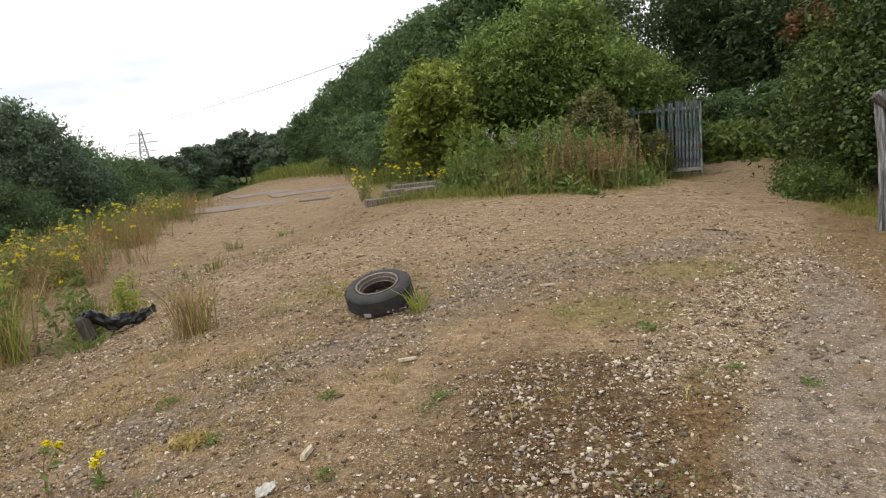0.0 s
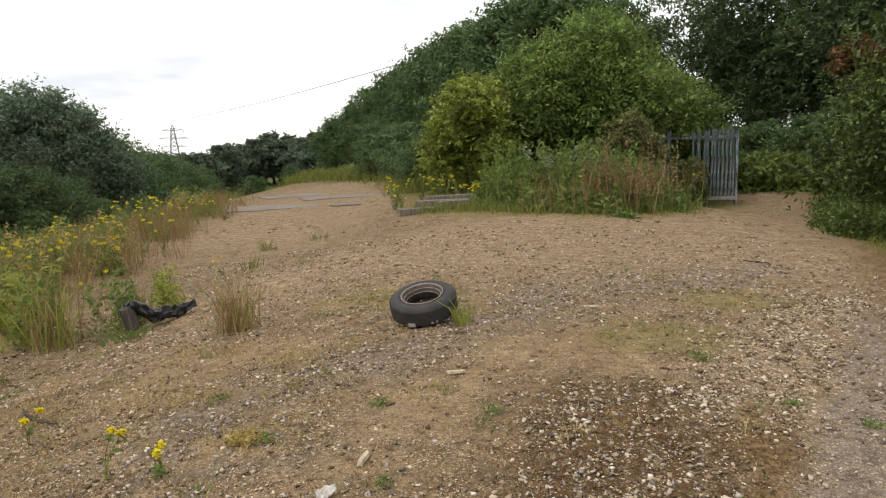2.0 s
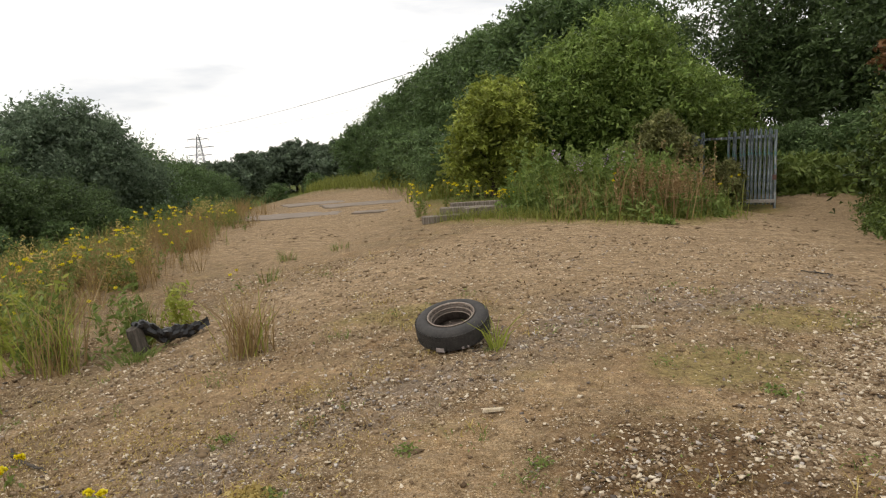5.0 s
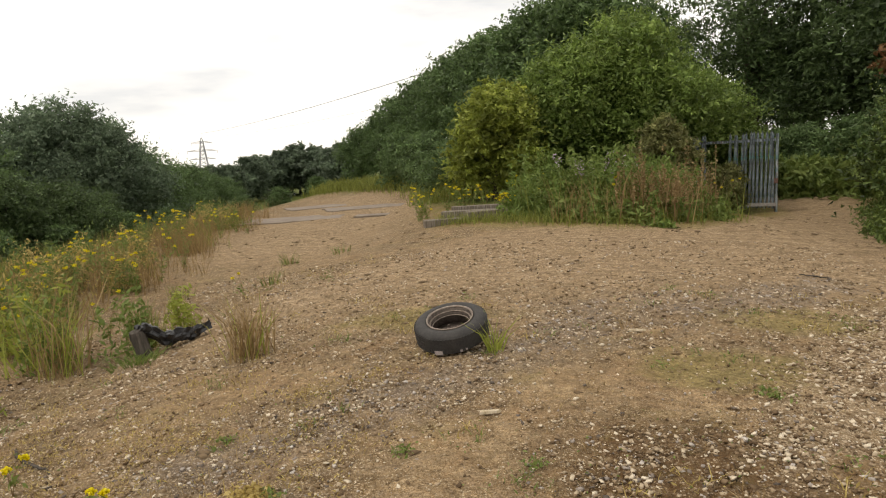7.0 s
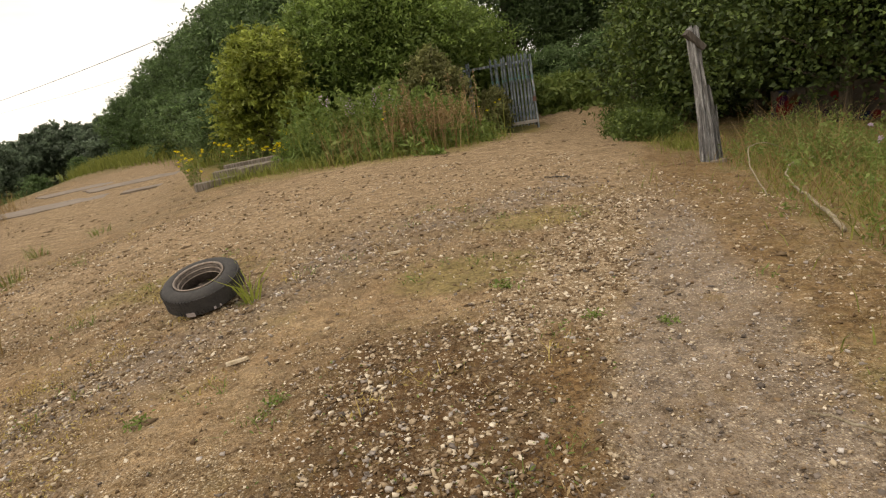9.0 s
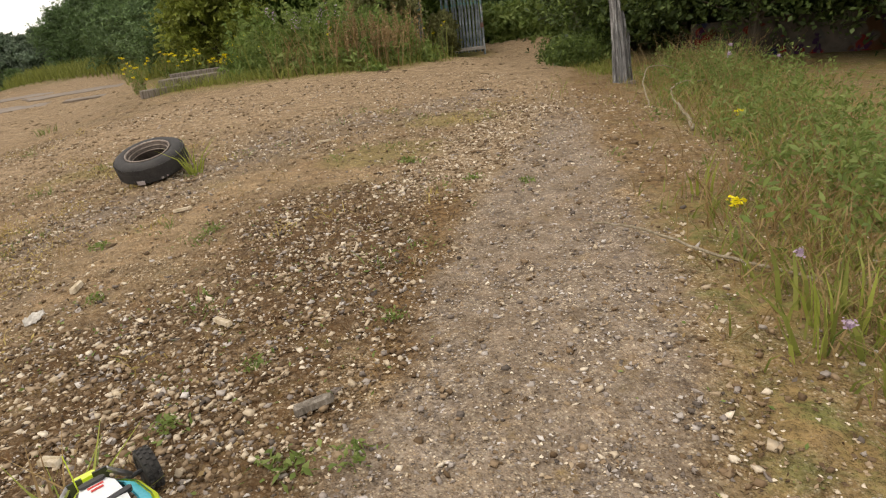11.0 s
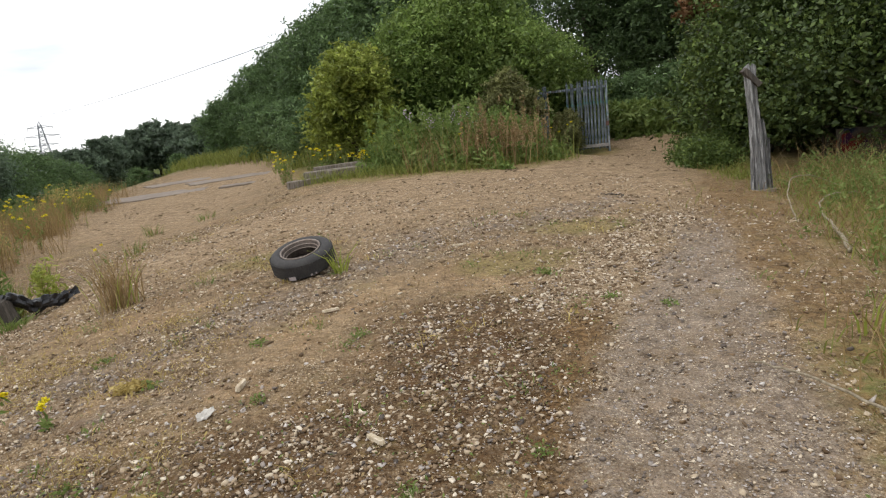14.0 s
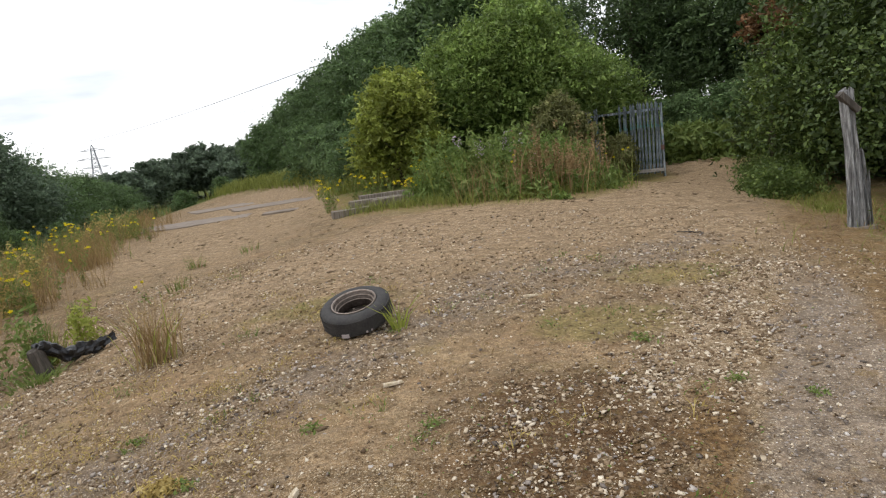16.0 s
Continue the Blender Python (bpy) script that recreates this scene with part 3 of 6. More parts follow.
def zones(x, y):
    """How much of each kind of surface lies at a place."""
    w, w2 = wobble(x, y), wobble(y + 3.0, x, 1.7)
    left, right = np.interp(y, ROAD_Y, ROAD_L), np.interp(y, ROAD_Y, ROAD_R)
    road = soft(x - left + 0.14 * w + 0.08 * wobble(y, x, 2.3), 0.30) * soft(right - x + 0.12 * w, 0.35) * soft(6.4 - y, 2.4)
    dark = np.maximum(along(x, y, ((-0.75, 1.5), (-0.1, 1.6), (0.25, 2.2)), 0.55), along(x, y, ((0.2, 2.1), (0.42, 2.9), (0.52, 3.7)), 0.68))
    dark = np.maximum(dark, along(x, y, ((-0.95, 2.3), (-0.2, 2.6)), 0.34))
    dark = np.maximum(dark, blot(x, y, -1.1, 1.1, 1.5, 1.2) * 0.25 - 0.12)
    dark = soft(dark + 0.26 * w + 0.26 * w2 - 0.03, 0.85)
    moss = dark * (1 - 0.9 * road)
    rust = 0.9 * soft(along(x, y, ((0.45, 1.55), (0.85, 2.4), (1.08, 3.0), (1.38, 3.75)), 0.17) + 0.10 * w2, 0.18)
    brown = soft(along(x, y, ((2.9, 3.3), (3.45, 4.6), (3.95, 6.0), (5.2, 8.4), (6.6, 11.0)), 0.62) + 0.22 * w, 0.45)
    rust = np.maximum(rust, 0.72 * brown) * (1 - 0.85 * road)
    pale = soft(along(x, y, ((1.42, 3.75), (1.72, 4.5), (2.1, 5.2), (2.75, 6.3), (3.3, 7.0)), 0.36) + 0.20 * w + 0.12 * w2, 0.55) * (1 - 0.7 * road)
    sand = np.maximum(blot(x, y, 0.35, 5.0, 0.85, 0.7), np.maximum(blot(x, y, -0.35, 4.0, 0.55, 0.62), blot(x, y, -0.95, 3.85, 0.5, 0.5)))
    sand = np.maximum(sand, np.maximum(blot(x, y, -1.1, 3.0, 0.5, 0.4), blot(x, y, -2.6, 5.4, 0.7, 0.5)))
    sand = 0.75 * soft(sand + 0.20 * w2 + 0.12 * w, 0.55) * (1 - moss)
    stony = np.maximum(along(x, y, ((-2.5, 3.9), (-1.7, 4.6), (-1.0, 5.1), (-0.5, 5.4), (0.1, 6.2), (0.5, 7.4)), 0.42), along(x, y, ((-1.3, 3.5), (-2.0, 3.0), (-2.2, 2.2)), 0.35))
    stony = np.maximum(stony, along(x, y, ((1.0, 6.9), (2.2, 7.6), (3.2, 8.2)), 0.45))
    stony = 0.7 * soft(stony + 0.34 * w2 + 0.2 * w, 0.75) * (1 - 0.8 * road) * (1 - sand)
    olive = soft(np.maximum(blot(x, y, 1.2, 5.35, 0.65, 0.5), np.maximum(blot(x, y, 2.3, 6.7, 0.7, 0.5), blot(x, y, -1.5, 7.2, 0.9, 0.4))) + 0.12 * w, 0.35)
    # green fringes in front of the weeds and under the bush
    fringe = np.maximum(along(x, y, ((-0.6, 14.8), (1.6, 14.0), (3.2, 14.1), (4.6, 15.7), (5.2, 18.6)), 0.6), along(x, y, ((6.7, 10.6), (7.5, 12.6), (7.9, 14.6)), 0.6))
    olive = np.maximum(olive, 0.9 * soft(fringe + 0.25 * w2, 0.55))
    track_x = np.interp(y, [6, 9, 12, 15, 19, 22, 25, 30], [-1.0, 0.0, 2.0, 4.6, 8.0, 9.6, 10.4, 14.0])
    half = np.interp(y, [6, 9, 12, 15, 19, 22, 30], [3.5, 5.0, 4.2, 3.2, 2.0, 1.4, 1.2])
    track = soft(half - np.abs(x - track_x) + 0.5 * w, 1.2) * soft(y - 7.5 + 0.6 * w, 3.0) * 0.85
    track = np.maximum(track, 0.8 * soft(3.0 - np.abs(x + 6.5) + w, 2.5) * soft(y - 13, 5) * soft(37 - y, 4))
    front = np.interp(x, [-60, -12, -4, -3.2, -2.4, 0.0, 3.8, 6.2, 8.4, 8.8], [38, 38, 37, 20, 15.6, 14.3, 14.5, 18.5, 21.8, 60])
    turf = soft(y - front + 0.3 * w, 0.8)
    right_turf = soft(x - right - 0.12 + 0.14 * w, 0.35) * soft(8.8 - y, 1.5) * soft(y + 40, 1)
    right_turf = np.maximum(right_turf, soft(x - np.interp(y, [7, 9, 12, 15, 18, 22, 26, 40], [4.6, 5.4, 6.6, 7.8, 9.4, 10.9, 12.6, 20]) + 0.25 * w, 0.8) * soft(y - 7.2, 1.5))
    right_turf = np.where((x > 3.3) & (y < 7.5), np.maximum(right_turf, soft(x - 5.0, 1)), right_turf)
    left_turf = soft(-x - np.interp(y, [0, 3, 6, 10, 16, 24, 40], [4.4, 6.5, 9.2, 9.8, 10.6, 12.2, 13.2]) + 0.9 * w, 1.8) * 0.7
    turf = np.clip(np.maximum(np.maximum(turf, right_turf * (1 - 0.85 * brown)), left_turf), 0, 1)
    meadow = np.maximum(np.maximum(soft(y - 37.5 + w, 3), soft(-x - 12.5 + w, 2)), soft(x - 13, 3))
    behind = soft(y - np.interp(x, [-3, 0, 4, 8, 9, 30], [22, 17, 17, 23, 27, 27]), 2.0) * soft(x + 3.5, 1)
    meadow = np.maximum(meadow, behind * (1 - track))
    return {"road": road, "moss": moss, "track": track * (1 - turf), "rust": rust, "pale": pale, "sand": sand, "stony": stony, "olive": olive, "turf": turf, "meadow": np.clip(meadow, 0, 1)}


def build_ground():
    xs = axis_steps(-900, 900, -5.0, 5.0, 0.09)
    ys = axis_steps(-300, 1200, -5.0, 9.0, 0.09)
    gx, gy = np.meshgrid(xs, ys)
    gz = ground_z(gx, gy) + 0.006 * rng.normal(size=gx.shape) * (np.hypot(gx, gy - 3) < 9)
    ny, nx = gx.shape
    idx = np.arange(nx * ny).reshape(ny, nx)
    f = np.stack([idx[:-1, :-1], idx[:-1, 1:], idx[1:, 1:], idx[1:, :-1]], -1).reshape(-1, 4)
    tri = np.concatenate([f[:, [0, 1, 2]], f[:, [0, 2, 3]]])
    v = np.stack([gx, gy, gz], -1).reshape(-1, 3)
    me = tris_mesh("ground", v, tri, M_GROUND, True)
    for k, val in zones(v[:, 0], v[:, 1]).items():
        me.attributes.new(k, "FLOAT", "POINT").data.foreach_set("value", val.astype(np.float32))
    return thing("ground", "dry sandy ground with gravel, moss and worn tracks", "ground", data=me, kind="structure")


build_ground()


def build_pebbles():
    """Loose stones: thick and coarse on the gravel, thin and fine on the sand."""
    r = np.random.default_rng(11)
    n = 720000
    x, y = r.uniform(-6.0, 4.8, n), -1.6 + 13.6 * r.uniform(0, 1, n) ** 1.5
    z = zones(x, y)
    patch = np.clip(0.5 + 0.8 * wobble(x, y, 0.9), 0.05, 1)
    fore = soft(1.35 - np.hypot((x + 0.5) / 2.2, (y - 0.6) / 1.5), 0.6)
    slope = soft(-0.4 - x, 1.6) * soft(7.5 - y, 3.0)
    coarse = np.clip(z["moss"] + z["pale"] + 0.8 * z["stony"] + 0.5 * fore * (1 - z["road"]), 0, 1)
    p = 0.10 + 0.10 * slope + 0.30 * patch ** 2 + 0.06 * soft(y - 4, 2) + 0.22 * z["road"] + 0.40 * z["moss"] + 0.55 * z["pale"] + 0.26 * z["stony"] + 0.36 * fore * (1 - 0.6 * z["road"])
    p *= (1 - 0.75 * z["track"]) * (1 - 0.7 * z["turf"]) * (1 - 0.55 * z["sand"]) * (1 - 0.3 * z["rust"]) * (1 - 0.4 * z["olive"]) * 0.75 * np.clip((y + 1.6) / 1.4, 0.0, 1.0)
    keep = (r.uniform(0, 1, n) < p) & (np.abs(x - 0.1) < 1.7 + 0.74 * (y + 1.2))
    x, y, coarse, fore = x[keep], y[keep], coarse[keep], fore[keep]
    z = {k: v[keep] for k, v in z.items()}
    n = len(x)
    size = 0.0034 + (0.0034 + 0.0010 * coarse) * r.gamma(1.1, 0.85, n)
    size *= (1 - 0.22 * z["road"]) * (1 - 0.3 * z["sand"])
    size = np.minimum(size, 0.0145) * (1 + 0.035 * np.clip(y - 2, 0, 8))
    grey = r.uniform(0, 1, n) < np.clip(0.10 + 0.42 * z["road"] + 0.32 * z["stony"] + 0.10 * z["moss"] - 0.15 * z["pale"], 0.05, 0.9)
    octa = np.array([(1, 0, 0), (0, 1, 0), (-1, 0, 0), (0, -1, 0), (0, 0, 1), (0, 0, -1)], float)
    fc = [(0, 1, 4), (1, 2, 4), (2, 3, 4), (3, 0, 4), (1, 0, 5), (2, 1, 5), (3, 2, 5), (0, 3, 5)]
    # a blunt eight-cornered stone
    blunt = np.array([(a, b, c) for c in (-0.62, 0.62) for a, b in ((0.8, 0.5), (-0.5, 0.8), (-0.8, -0.5), (0.5, -0.8))])
    bf = [(3, 2, 1), (3, 1, 0), (4, 5, 6), (4, 6, 7)] + [t for i in range(4) for t in ((i, (i + 1) % 4, 4 + (i + 1) % 4), (i, 4 + (i + 1) % 4, 4 + i))]

    def stones(x, y, size, corners, faces, name, label, material):
        n, m = len(x), len(corners)
        v = corners[None] * (1 + 0.22 * r.normal(size=(n, m, 1))) + 0.18 * r.normal(size=(n, m, 3))
        v = v * np.stack([r.uniform(0.8, 1.6, n), r.uniform(0.7, 1.2, n), r.uniform(0.45, 0.9, n)], 1)[:, None]
        a = r.uniform(0, 2 * np.pi, n)
        c, s = np.cos(a)[:, None], np.sin(a)[:, None]
        v = np.stack([v[..., 0] * c - v[..., 1] * s, v[..., 0] * s + v[..., 1] * c, v[..., 2] + v[..., 0] * r.normal(size=(n, 1)) * 0.25], -1)
        v = v * size[:, None, None] + np.stack([x, y, ground_z(x, y) + size * 0.26], 1)[:, None]
        f = (np.array(faces)[None] + m * np.arange(n)[:, None, None]).reshape(-1, 3)
        thing(name, label, "gravel", data=tris_mesh(name, v.reshape(-1, 3), f, material), kind="stuff")

    half = np.array([(1, 0, -0.3), (0, 1, -0.3), (-1, 0, -0.3), (0, -1, -0.3), (0, 0, 0.7)], float)
    big, large = size > 0.0115, size > 0.0080
    for pick, mat, hue in ((~grey, M_PEBBLE, "cream and brown"), (grey, M_GREY_PEBBLE, "grey")):
        for rows, corners, faces, name, label in ((big, blunt, bf, "stones", "loose blunt %s stones lying on the gravel"), (large & ~big, octa, fc, "gravel", "loose %s gravel strewn over the ground"), (~large, half, fc[:4], "fine_gravel", "fine %s gravel half sunk in the sand")):
            m = pick & rows
            stones(x[m], y[m], size[m] * (1.1 if name == "fine_gravel" else 1.0), corners, faces, name, label % hue, mat)
    # larger clods of earth over the worn sand
    n = 4200
    x, y = r.uniform(-9, 9, n), r.uniform(4, 24, n)
    z = zones(x, y)
    keep = (z["turf"] < 0.3) & (r.uniform(0, 1, n) < np.clip(0.35 + 0.8 * wobble(x, y, 0.5), 0.05, 1))
    x, y = x[keep], y[keep]
    n = len(x)
    size = np.minimum(0.012 + 0.014 * r.gamma(1.2, 0.7, n), 0.04)
    v = octa[None] * (1 + 0.2 * r.normal(size=(n, 6, 1))) * np.array([1.5, 1.1, 0.55]) + 0.15 * r.normal(size=(n, 6, 3))
    v = v * size[:, None, None] + np.stack([x, y, ground_z(x, y) + size * 0.1], 1)[:, None]
    f = (np.array(fc)[None] + 6 * np.arange(n)[:, None, None]).reshape(-1, 3)
    thing("earth_clods", "brown clods of earth strewn over the sand", "earth", data=tris_mesh("earth_clods", v.reshape(-1, 3), f, M_CLOD), kind="stuff")


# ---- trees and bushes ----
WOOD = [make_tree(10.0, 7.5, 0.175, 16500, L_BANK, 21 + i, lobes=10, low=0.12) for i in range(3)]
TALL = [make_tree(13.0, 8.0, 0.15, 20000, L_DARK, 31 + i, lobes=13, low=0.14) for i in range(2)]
FAR = [make_tree(9.0, 8.0, 0.40, 7500, L_FAR_HAZE, 41 + i, lobes=9, low=0.08) for i in range(2)]
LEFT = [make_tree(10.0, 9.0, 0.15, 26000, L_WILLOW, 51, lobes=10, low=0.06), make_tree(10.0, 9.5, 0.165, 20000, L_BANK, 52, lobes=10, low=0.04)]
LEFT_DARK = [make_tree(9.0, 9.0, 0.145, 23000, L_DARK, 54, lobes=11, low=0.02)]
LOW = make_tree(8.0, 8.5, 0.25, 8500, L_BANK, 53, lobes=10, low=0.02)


def polar(az, d):
    return d * math.sin(radians(az)), d * math.cos(radians(az))


# the wooded bank: bearing, distance, height of its top over the eye line in degrees
def bank_tree(az, d, el, kinds, label, group, name="tree", full=10.0, lift=0.0):
    x, y = polar(az, d)
    z = float(height(x, y))
    top = 1.65 + d * math.tan(radians(el))
    i = int(abs(az * 7.3 + d)) % len(kinds)
    size = (top - z) / full
    return plant_tree(name, label, "tree", kinds[i], x, y, size, (az * 37) % 360, 0.1, group=group)


for az, d, el in ((-13.6, 88, 2.7), (-11.8, 82, 3.9), (-10.0, 75, 5.2), (-8.2, 70, 6.4), (-6.6, 66, 7.2), (-5.0, 60, 8.4), (-3.4, 57, 9.4), (-1.8, 53, 10.4),
                  (0.6, 50, 10.8), (2.2, 47, 12.0), (3.8, 45, 12.8), (6.0, 44, 13.2), (8.6, 43, 12.6), (10.8, 42, 10.8),
                  (-11.0, 66, 0.6), (-7.8, 58, 1.4), (-4.4, 47, 2.8), (-1.6, 42, 4.4)):
    bank_tree(az, d, el, WOOD, "dense dark green broadleaf tree in a wooded bank", "trees on the wooded bank")
for az, d, el in ((13.2, 48, 9.5), (19.2, 40, 14.5), (22.2, 52, 8.0), (26.0, 40, 14.0), (29.5, 38, 16.0), (32.5, 36, 17.0), (38.0, 33, 18.0), (23.5, 60, 7.0)):
    bank_tree(az, d, el, TALL, "tall dark tree of the wood behind the gate", "tall trees behind the gate", full=12.8)
for az, d, el in ((-38.3, 50, 4.7), (-36.0, 52, 5.3), (-33.9, 55, 3.8), (-40.8, 48, 3.0)):
    bank_tree(az, d, el, LEFT[:1], "rounded grey-green willow in the hollow", "willows in the hollow")
for az, d, el in ((-44.0, 44, 3.0), (-47.5, 40, 3.6), (-31.8, 60, 1.7), (-30.0, 66, 0.7), (-28.2, 72, 0.3), (-26.6, 78, -0.5), (-25.2, 84, -1.0)):
    bank_tree(az, d, el, LEFT[1:], "rounded dark green tree in the hollow", "trees in the hollow")
for az, d, el in ((-48.5, 31, 2.2), (-44.5, 32, 1.9), (-41.0, 33, 1.4), (-37.6, 34, 0.4), (-34.8, 36, -0.9)):
    bank_tree(az, d, el, LEFT_DARK, "dark spreading tree at the edge of the hollow", "dark trees of the hollow")
bank_tree(-50.4, 40, 9.2, TALL[:1], "tall tree standing above the hollow", "tall trees of the hollow", full=12.8)
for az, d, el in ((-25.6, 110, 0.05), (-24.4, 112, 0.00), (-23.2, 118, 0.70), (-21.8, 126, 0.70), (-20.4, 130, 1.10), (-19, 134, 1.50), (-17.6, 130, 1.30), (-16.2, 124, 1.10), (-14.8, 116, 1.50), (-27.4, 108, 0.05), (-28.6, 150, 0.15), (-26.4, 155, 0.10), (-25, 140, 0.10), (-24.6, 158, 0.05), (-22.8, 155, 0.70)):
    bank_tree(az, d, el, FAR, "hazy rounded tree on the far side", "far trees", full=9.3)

# lower bushes in front of the trees, and a dark hedge beyond the bend
for az, d, el in ((-47, 27, -3.2), (-42, 29, -3.4), (-37.5, 31, -3.4), (-33, 35, -3.0), (-30, 40, -2.9), (-27, 48, -2.7), (-24, 57, -2.4), (-21.0, 64, -1.9), (-17.6, 66, -1.2)):
    bank_tree(az, d, el, [LOW], "low dark bush at the edge of the hollow", "bushes of the hollow", "bush", 8.2)
for az, d, el in ((17.0, 34, 1.3), (20.0, 33, 0.8), (22.6, 34, 1.0), (25.4, 33, 1.4), (28.5, 31, 2.6)):
    bank_tree(az, d, el, [LOW], "dark bush behind the bend of the track", "bushes behind the bend", "bush", 8.2)

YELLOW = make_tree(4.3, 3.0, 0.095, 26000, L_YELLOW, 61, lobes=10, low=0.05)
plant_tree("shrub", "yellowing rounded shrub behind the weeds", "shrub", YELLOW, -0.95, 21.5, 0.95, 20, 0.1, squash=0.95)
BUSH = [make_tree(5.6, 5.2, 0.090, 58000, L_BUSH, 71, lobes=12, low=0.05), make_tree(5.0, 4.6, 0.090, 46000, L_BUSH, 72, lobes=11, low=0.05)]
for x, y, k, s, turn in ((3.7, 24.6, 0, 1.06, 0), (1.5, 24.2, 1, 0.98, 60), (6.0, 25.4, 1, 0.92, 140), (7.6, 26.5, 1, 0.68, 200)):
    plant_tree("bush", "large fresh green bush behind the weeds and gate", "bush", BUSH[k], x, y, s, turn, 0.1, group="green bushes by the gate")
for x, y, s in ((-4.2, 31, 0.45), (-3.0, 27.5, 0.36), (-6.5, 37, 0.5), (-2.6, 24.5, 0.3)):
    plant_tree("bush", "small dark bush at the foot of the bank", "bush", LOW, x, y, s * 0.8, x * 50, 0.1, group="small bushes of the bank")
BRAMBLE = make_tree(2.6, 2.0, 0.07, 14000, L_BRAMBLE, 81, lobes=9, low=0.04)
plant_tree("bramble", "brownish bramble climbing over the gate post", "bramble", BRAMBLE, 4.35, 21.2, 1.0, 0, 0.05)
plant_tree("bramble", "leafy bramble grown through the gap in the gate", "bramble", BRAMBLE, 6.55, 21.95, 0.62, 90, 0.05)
RIGHT = [make_tree(5.6, 4.6, 0.074, 26000, L_THICKET_SHADE, 91, lobes=13, low=0.2, near=True), make_tree(4.8, 4.4, 0.072, 25000, L_RIGHT, 92, lobes=12, low=0.02, near=True)]
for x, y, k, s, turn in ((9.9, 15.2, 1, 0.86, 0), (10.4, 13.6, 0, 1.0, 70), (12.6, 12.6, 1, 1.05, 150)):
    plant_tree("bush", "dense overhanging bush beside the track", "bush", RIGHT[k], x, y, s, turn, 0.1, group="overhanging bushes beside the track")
MID = make_tree(5.2, 5.0, 0.11, 14000, L_THICKET_SHADE, 94, lobes=12, low=0.02)
# backing bushes; those behind the wall are added to block light from behind
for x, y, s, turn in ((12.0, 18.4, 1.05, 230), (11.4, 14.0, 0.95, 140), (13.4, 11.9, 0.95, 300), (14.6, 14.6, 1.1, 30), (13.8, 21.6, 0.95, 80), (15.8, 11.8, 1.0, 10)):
    plant_tree("bush", "shade-dark filler bush behind the overhanging ones", "bush", MID, x, y, s, turn, 0.1, group="dark bushes behind")
HIGH = make_tree(5.0, 5.2, 0.066, 24000, L_THICKET_SHADE, 93, lobes=14, low=0.14, near=True)
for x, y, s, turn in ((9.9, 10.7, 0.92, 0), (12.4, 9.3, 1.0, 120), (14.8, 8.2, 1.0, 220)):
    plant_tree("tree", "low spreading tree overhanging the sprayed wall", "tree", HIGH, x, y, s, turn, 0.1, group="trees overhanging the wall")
RUST = make_tree(4.6, 1.5, 0.075, 4200, L_RUST, 95, lobes=6, low=0.66)
plant_tree("sapling", "sapling with dead orange leaves at its top", "tree", RUST, 10.2, 18.9, 1.12, 0, 0.1)

# ---- the steel gate ----
def build_gate():
    """Palisade gate leaf, open, some pales gone."""
    right, left = Vector((8.0, 21.8, 0)), Vector((5.72, 22.50, 0))
    along = (right - left)
    length = along.length
    ang = math.degrees(math.atan2(along.y, along.x))
    z = -0.72
    g = thing("palisade_gate", "open grey-blue palisade gate with missing pales", "gate", pose(left.x, left.y, z, 0, 0, ang))
    for name, zz, sz in (("top_rail", 2.30, 0.08), ("bottom_rail", 0.25, 0.11)):
        part(name, Soup().box((length, 0.05, sz), Matrix.Translation((length / 2, -0.075 if zz < 1 else 0.0, zz)), 0.008).mesh(name, M_GATE if zz > 1 else M_RAIL), g)
    part("end_post", Soup().box((0.08, 0.08, 2.5), Matrix.Translation((length, 0, 1.24)), 0.01).mesh("end_post", M_GATE), g)
    part("hinge_post", Soup().box((0.11, 0.11, 2.5), Matrix.Translation((-0.04, 0, 1.2)), 0.012).mesh("hinge_post", M_GATE), g)
    r = random.Random(4)
    w = 0.082
    pale = Soup()
    # a W-shaped pale with a pointed head
    xs = (-w / 2, -w / 4, 0, w / 4, w / 2)
    ys = (0, -0.016, 0.0, -0.016, 0)
    v, f = [], []
    for zz, k in ((0, 1), (2.34, 1), (2.46, 0.12)):
        for off in (0, 0.004):
            v += [(x * k, y + off, zz) for x, y in zip(xs, ys)]
    for lv in range(2):
        a, b = lv * 10, lv * 10 + 10
        for i in range(4):
            f += [(a + i, a + i + 1, b + i + 1, b + i), (a + 6 + i, a + 5 + i, b + 5 + i, b + 6 + i)]
        f += [(a, b, b + 5, a + 5), (a + 4, a + 9, b + 9, b + 4)]
    me = pale.add(v, f).mesh("pale", M_GATE)
    spots = [0.05, 0.15, 0.26] + [length - 0.09 - 0.117 * i for i in range(12)]
    for i, x in enumerate(spots):
        part("pale", me, g, at=pose(x, -0.035, 0.13 + r.uniform(-0.03, 0.02), r.uniform(-1, 1), r.uniform(-1.6, 1.6), r.uniform(-12, 12)))
    part("latch", Soup().box((0.12, 0.05, 0.16), Matrix.Translation((length - 0.02, -0.05, 1.0)), 0.01).mesh("latch", M_PIPE), g, "rusty latch box")
    part("ground_bolt", Soup().tube([(length - 0.03, 0, 0.2), (length - 0.03, 0, 0.0)], [0.02, 0.02], 8).mesh("ground_bolt", M_PIPE), g)


build_gate()
thing("sheet_metal_panel", "rust-brown metal panel leaning behind the bramble", "metal panel", pose(5.15, 22.3, float(height(5.15, 22.3)), -6, 0, -12),
      data=Soup().box((0.55, 0.03, 1.75), Matrix.Translation((0, 0, 0.87)), 0.004).mesh("sheet_metal_panel", M_PIPE))


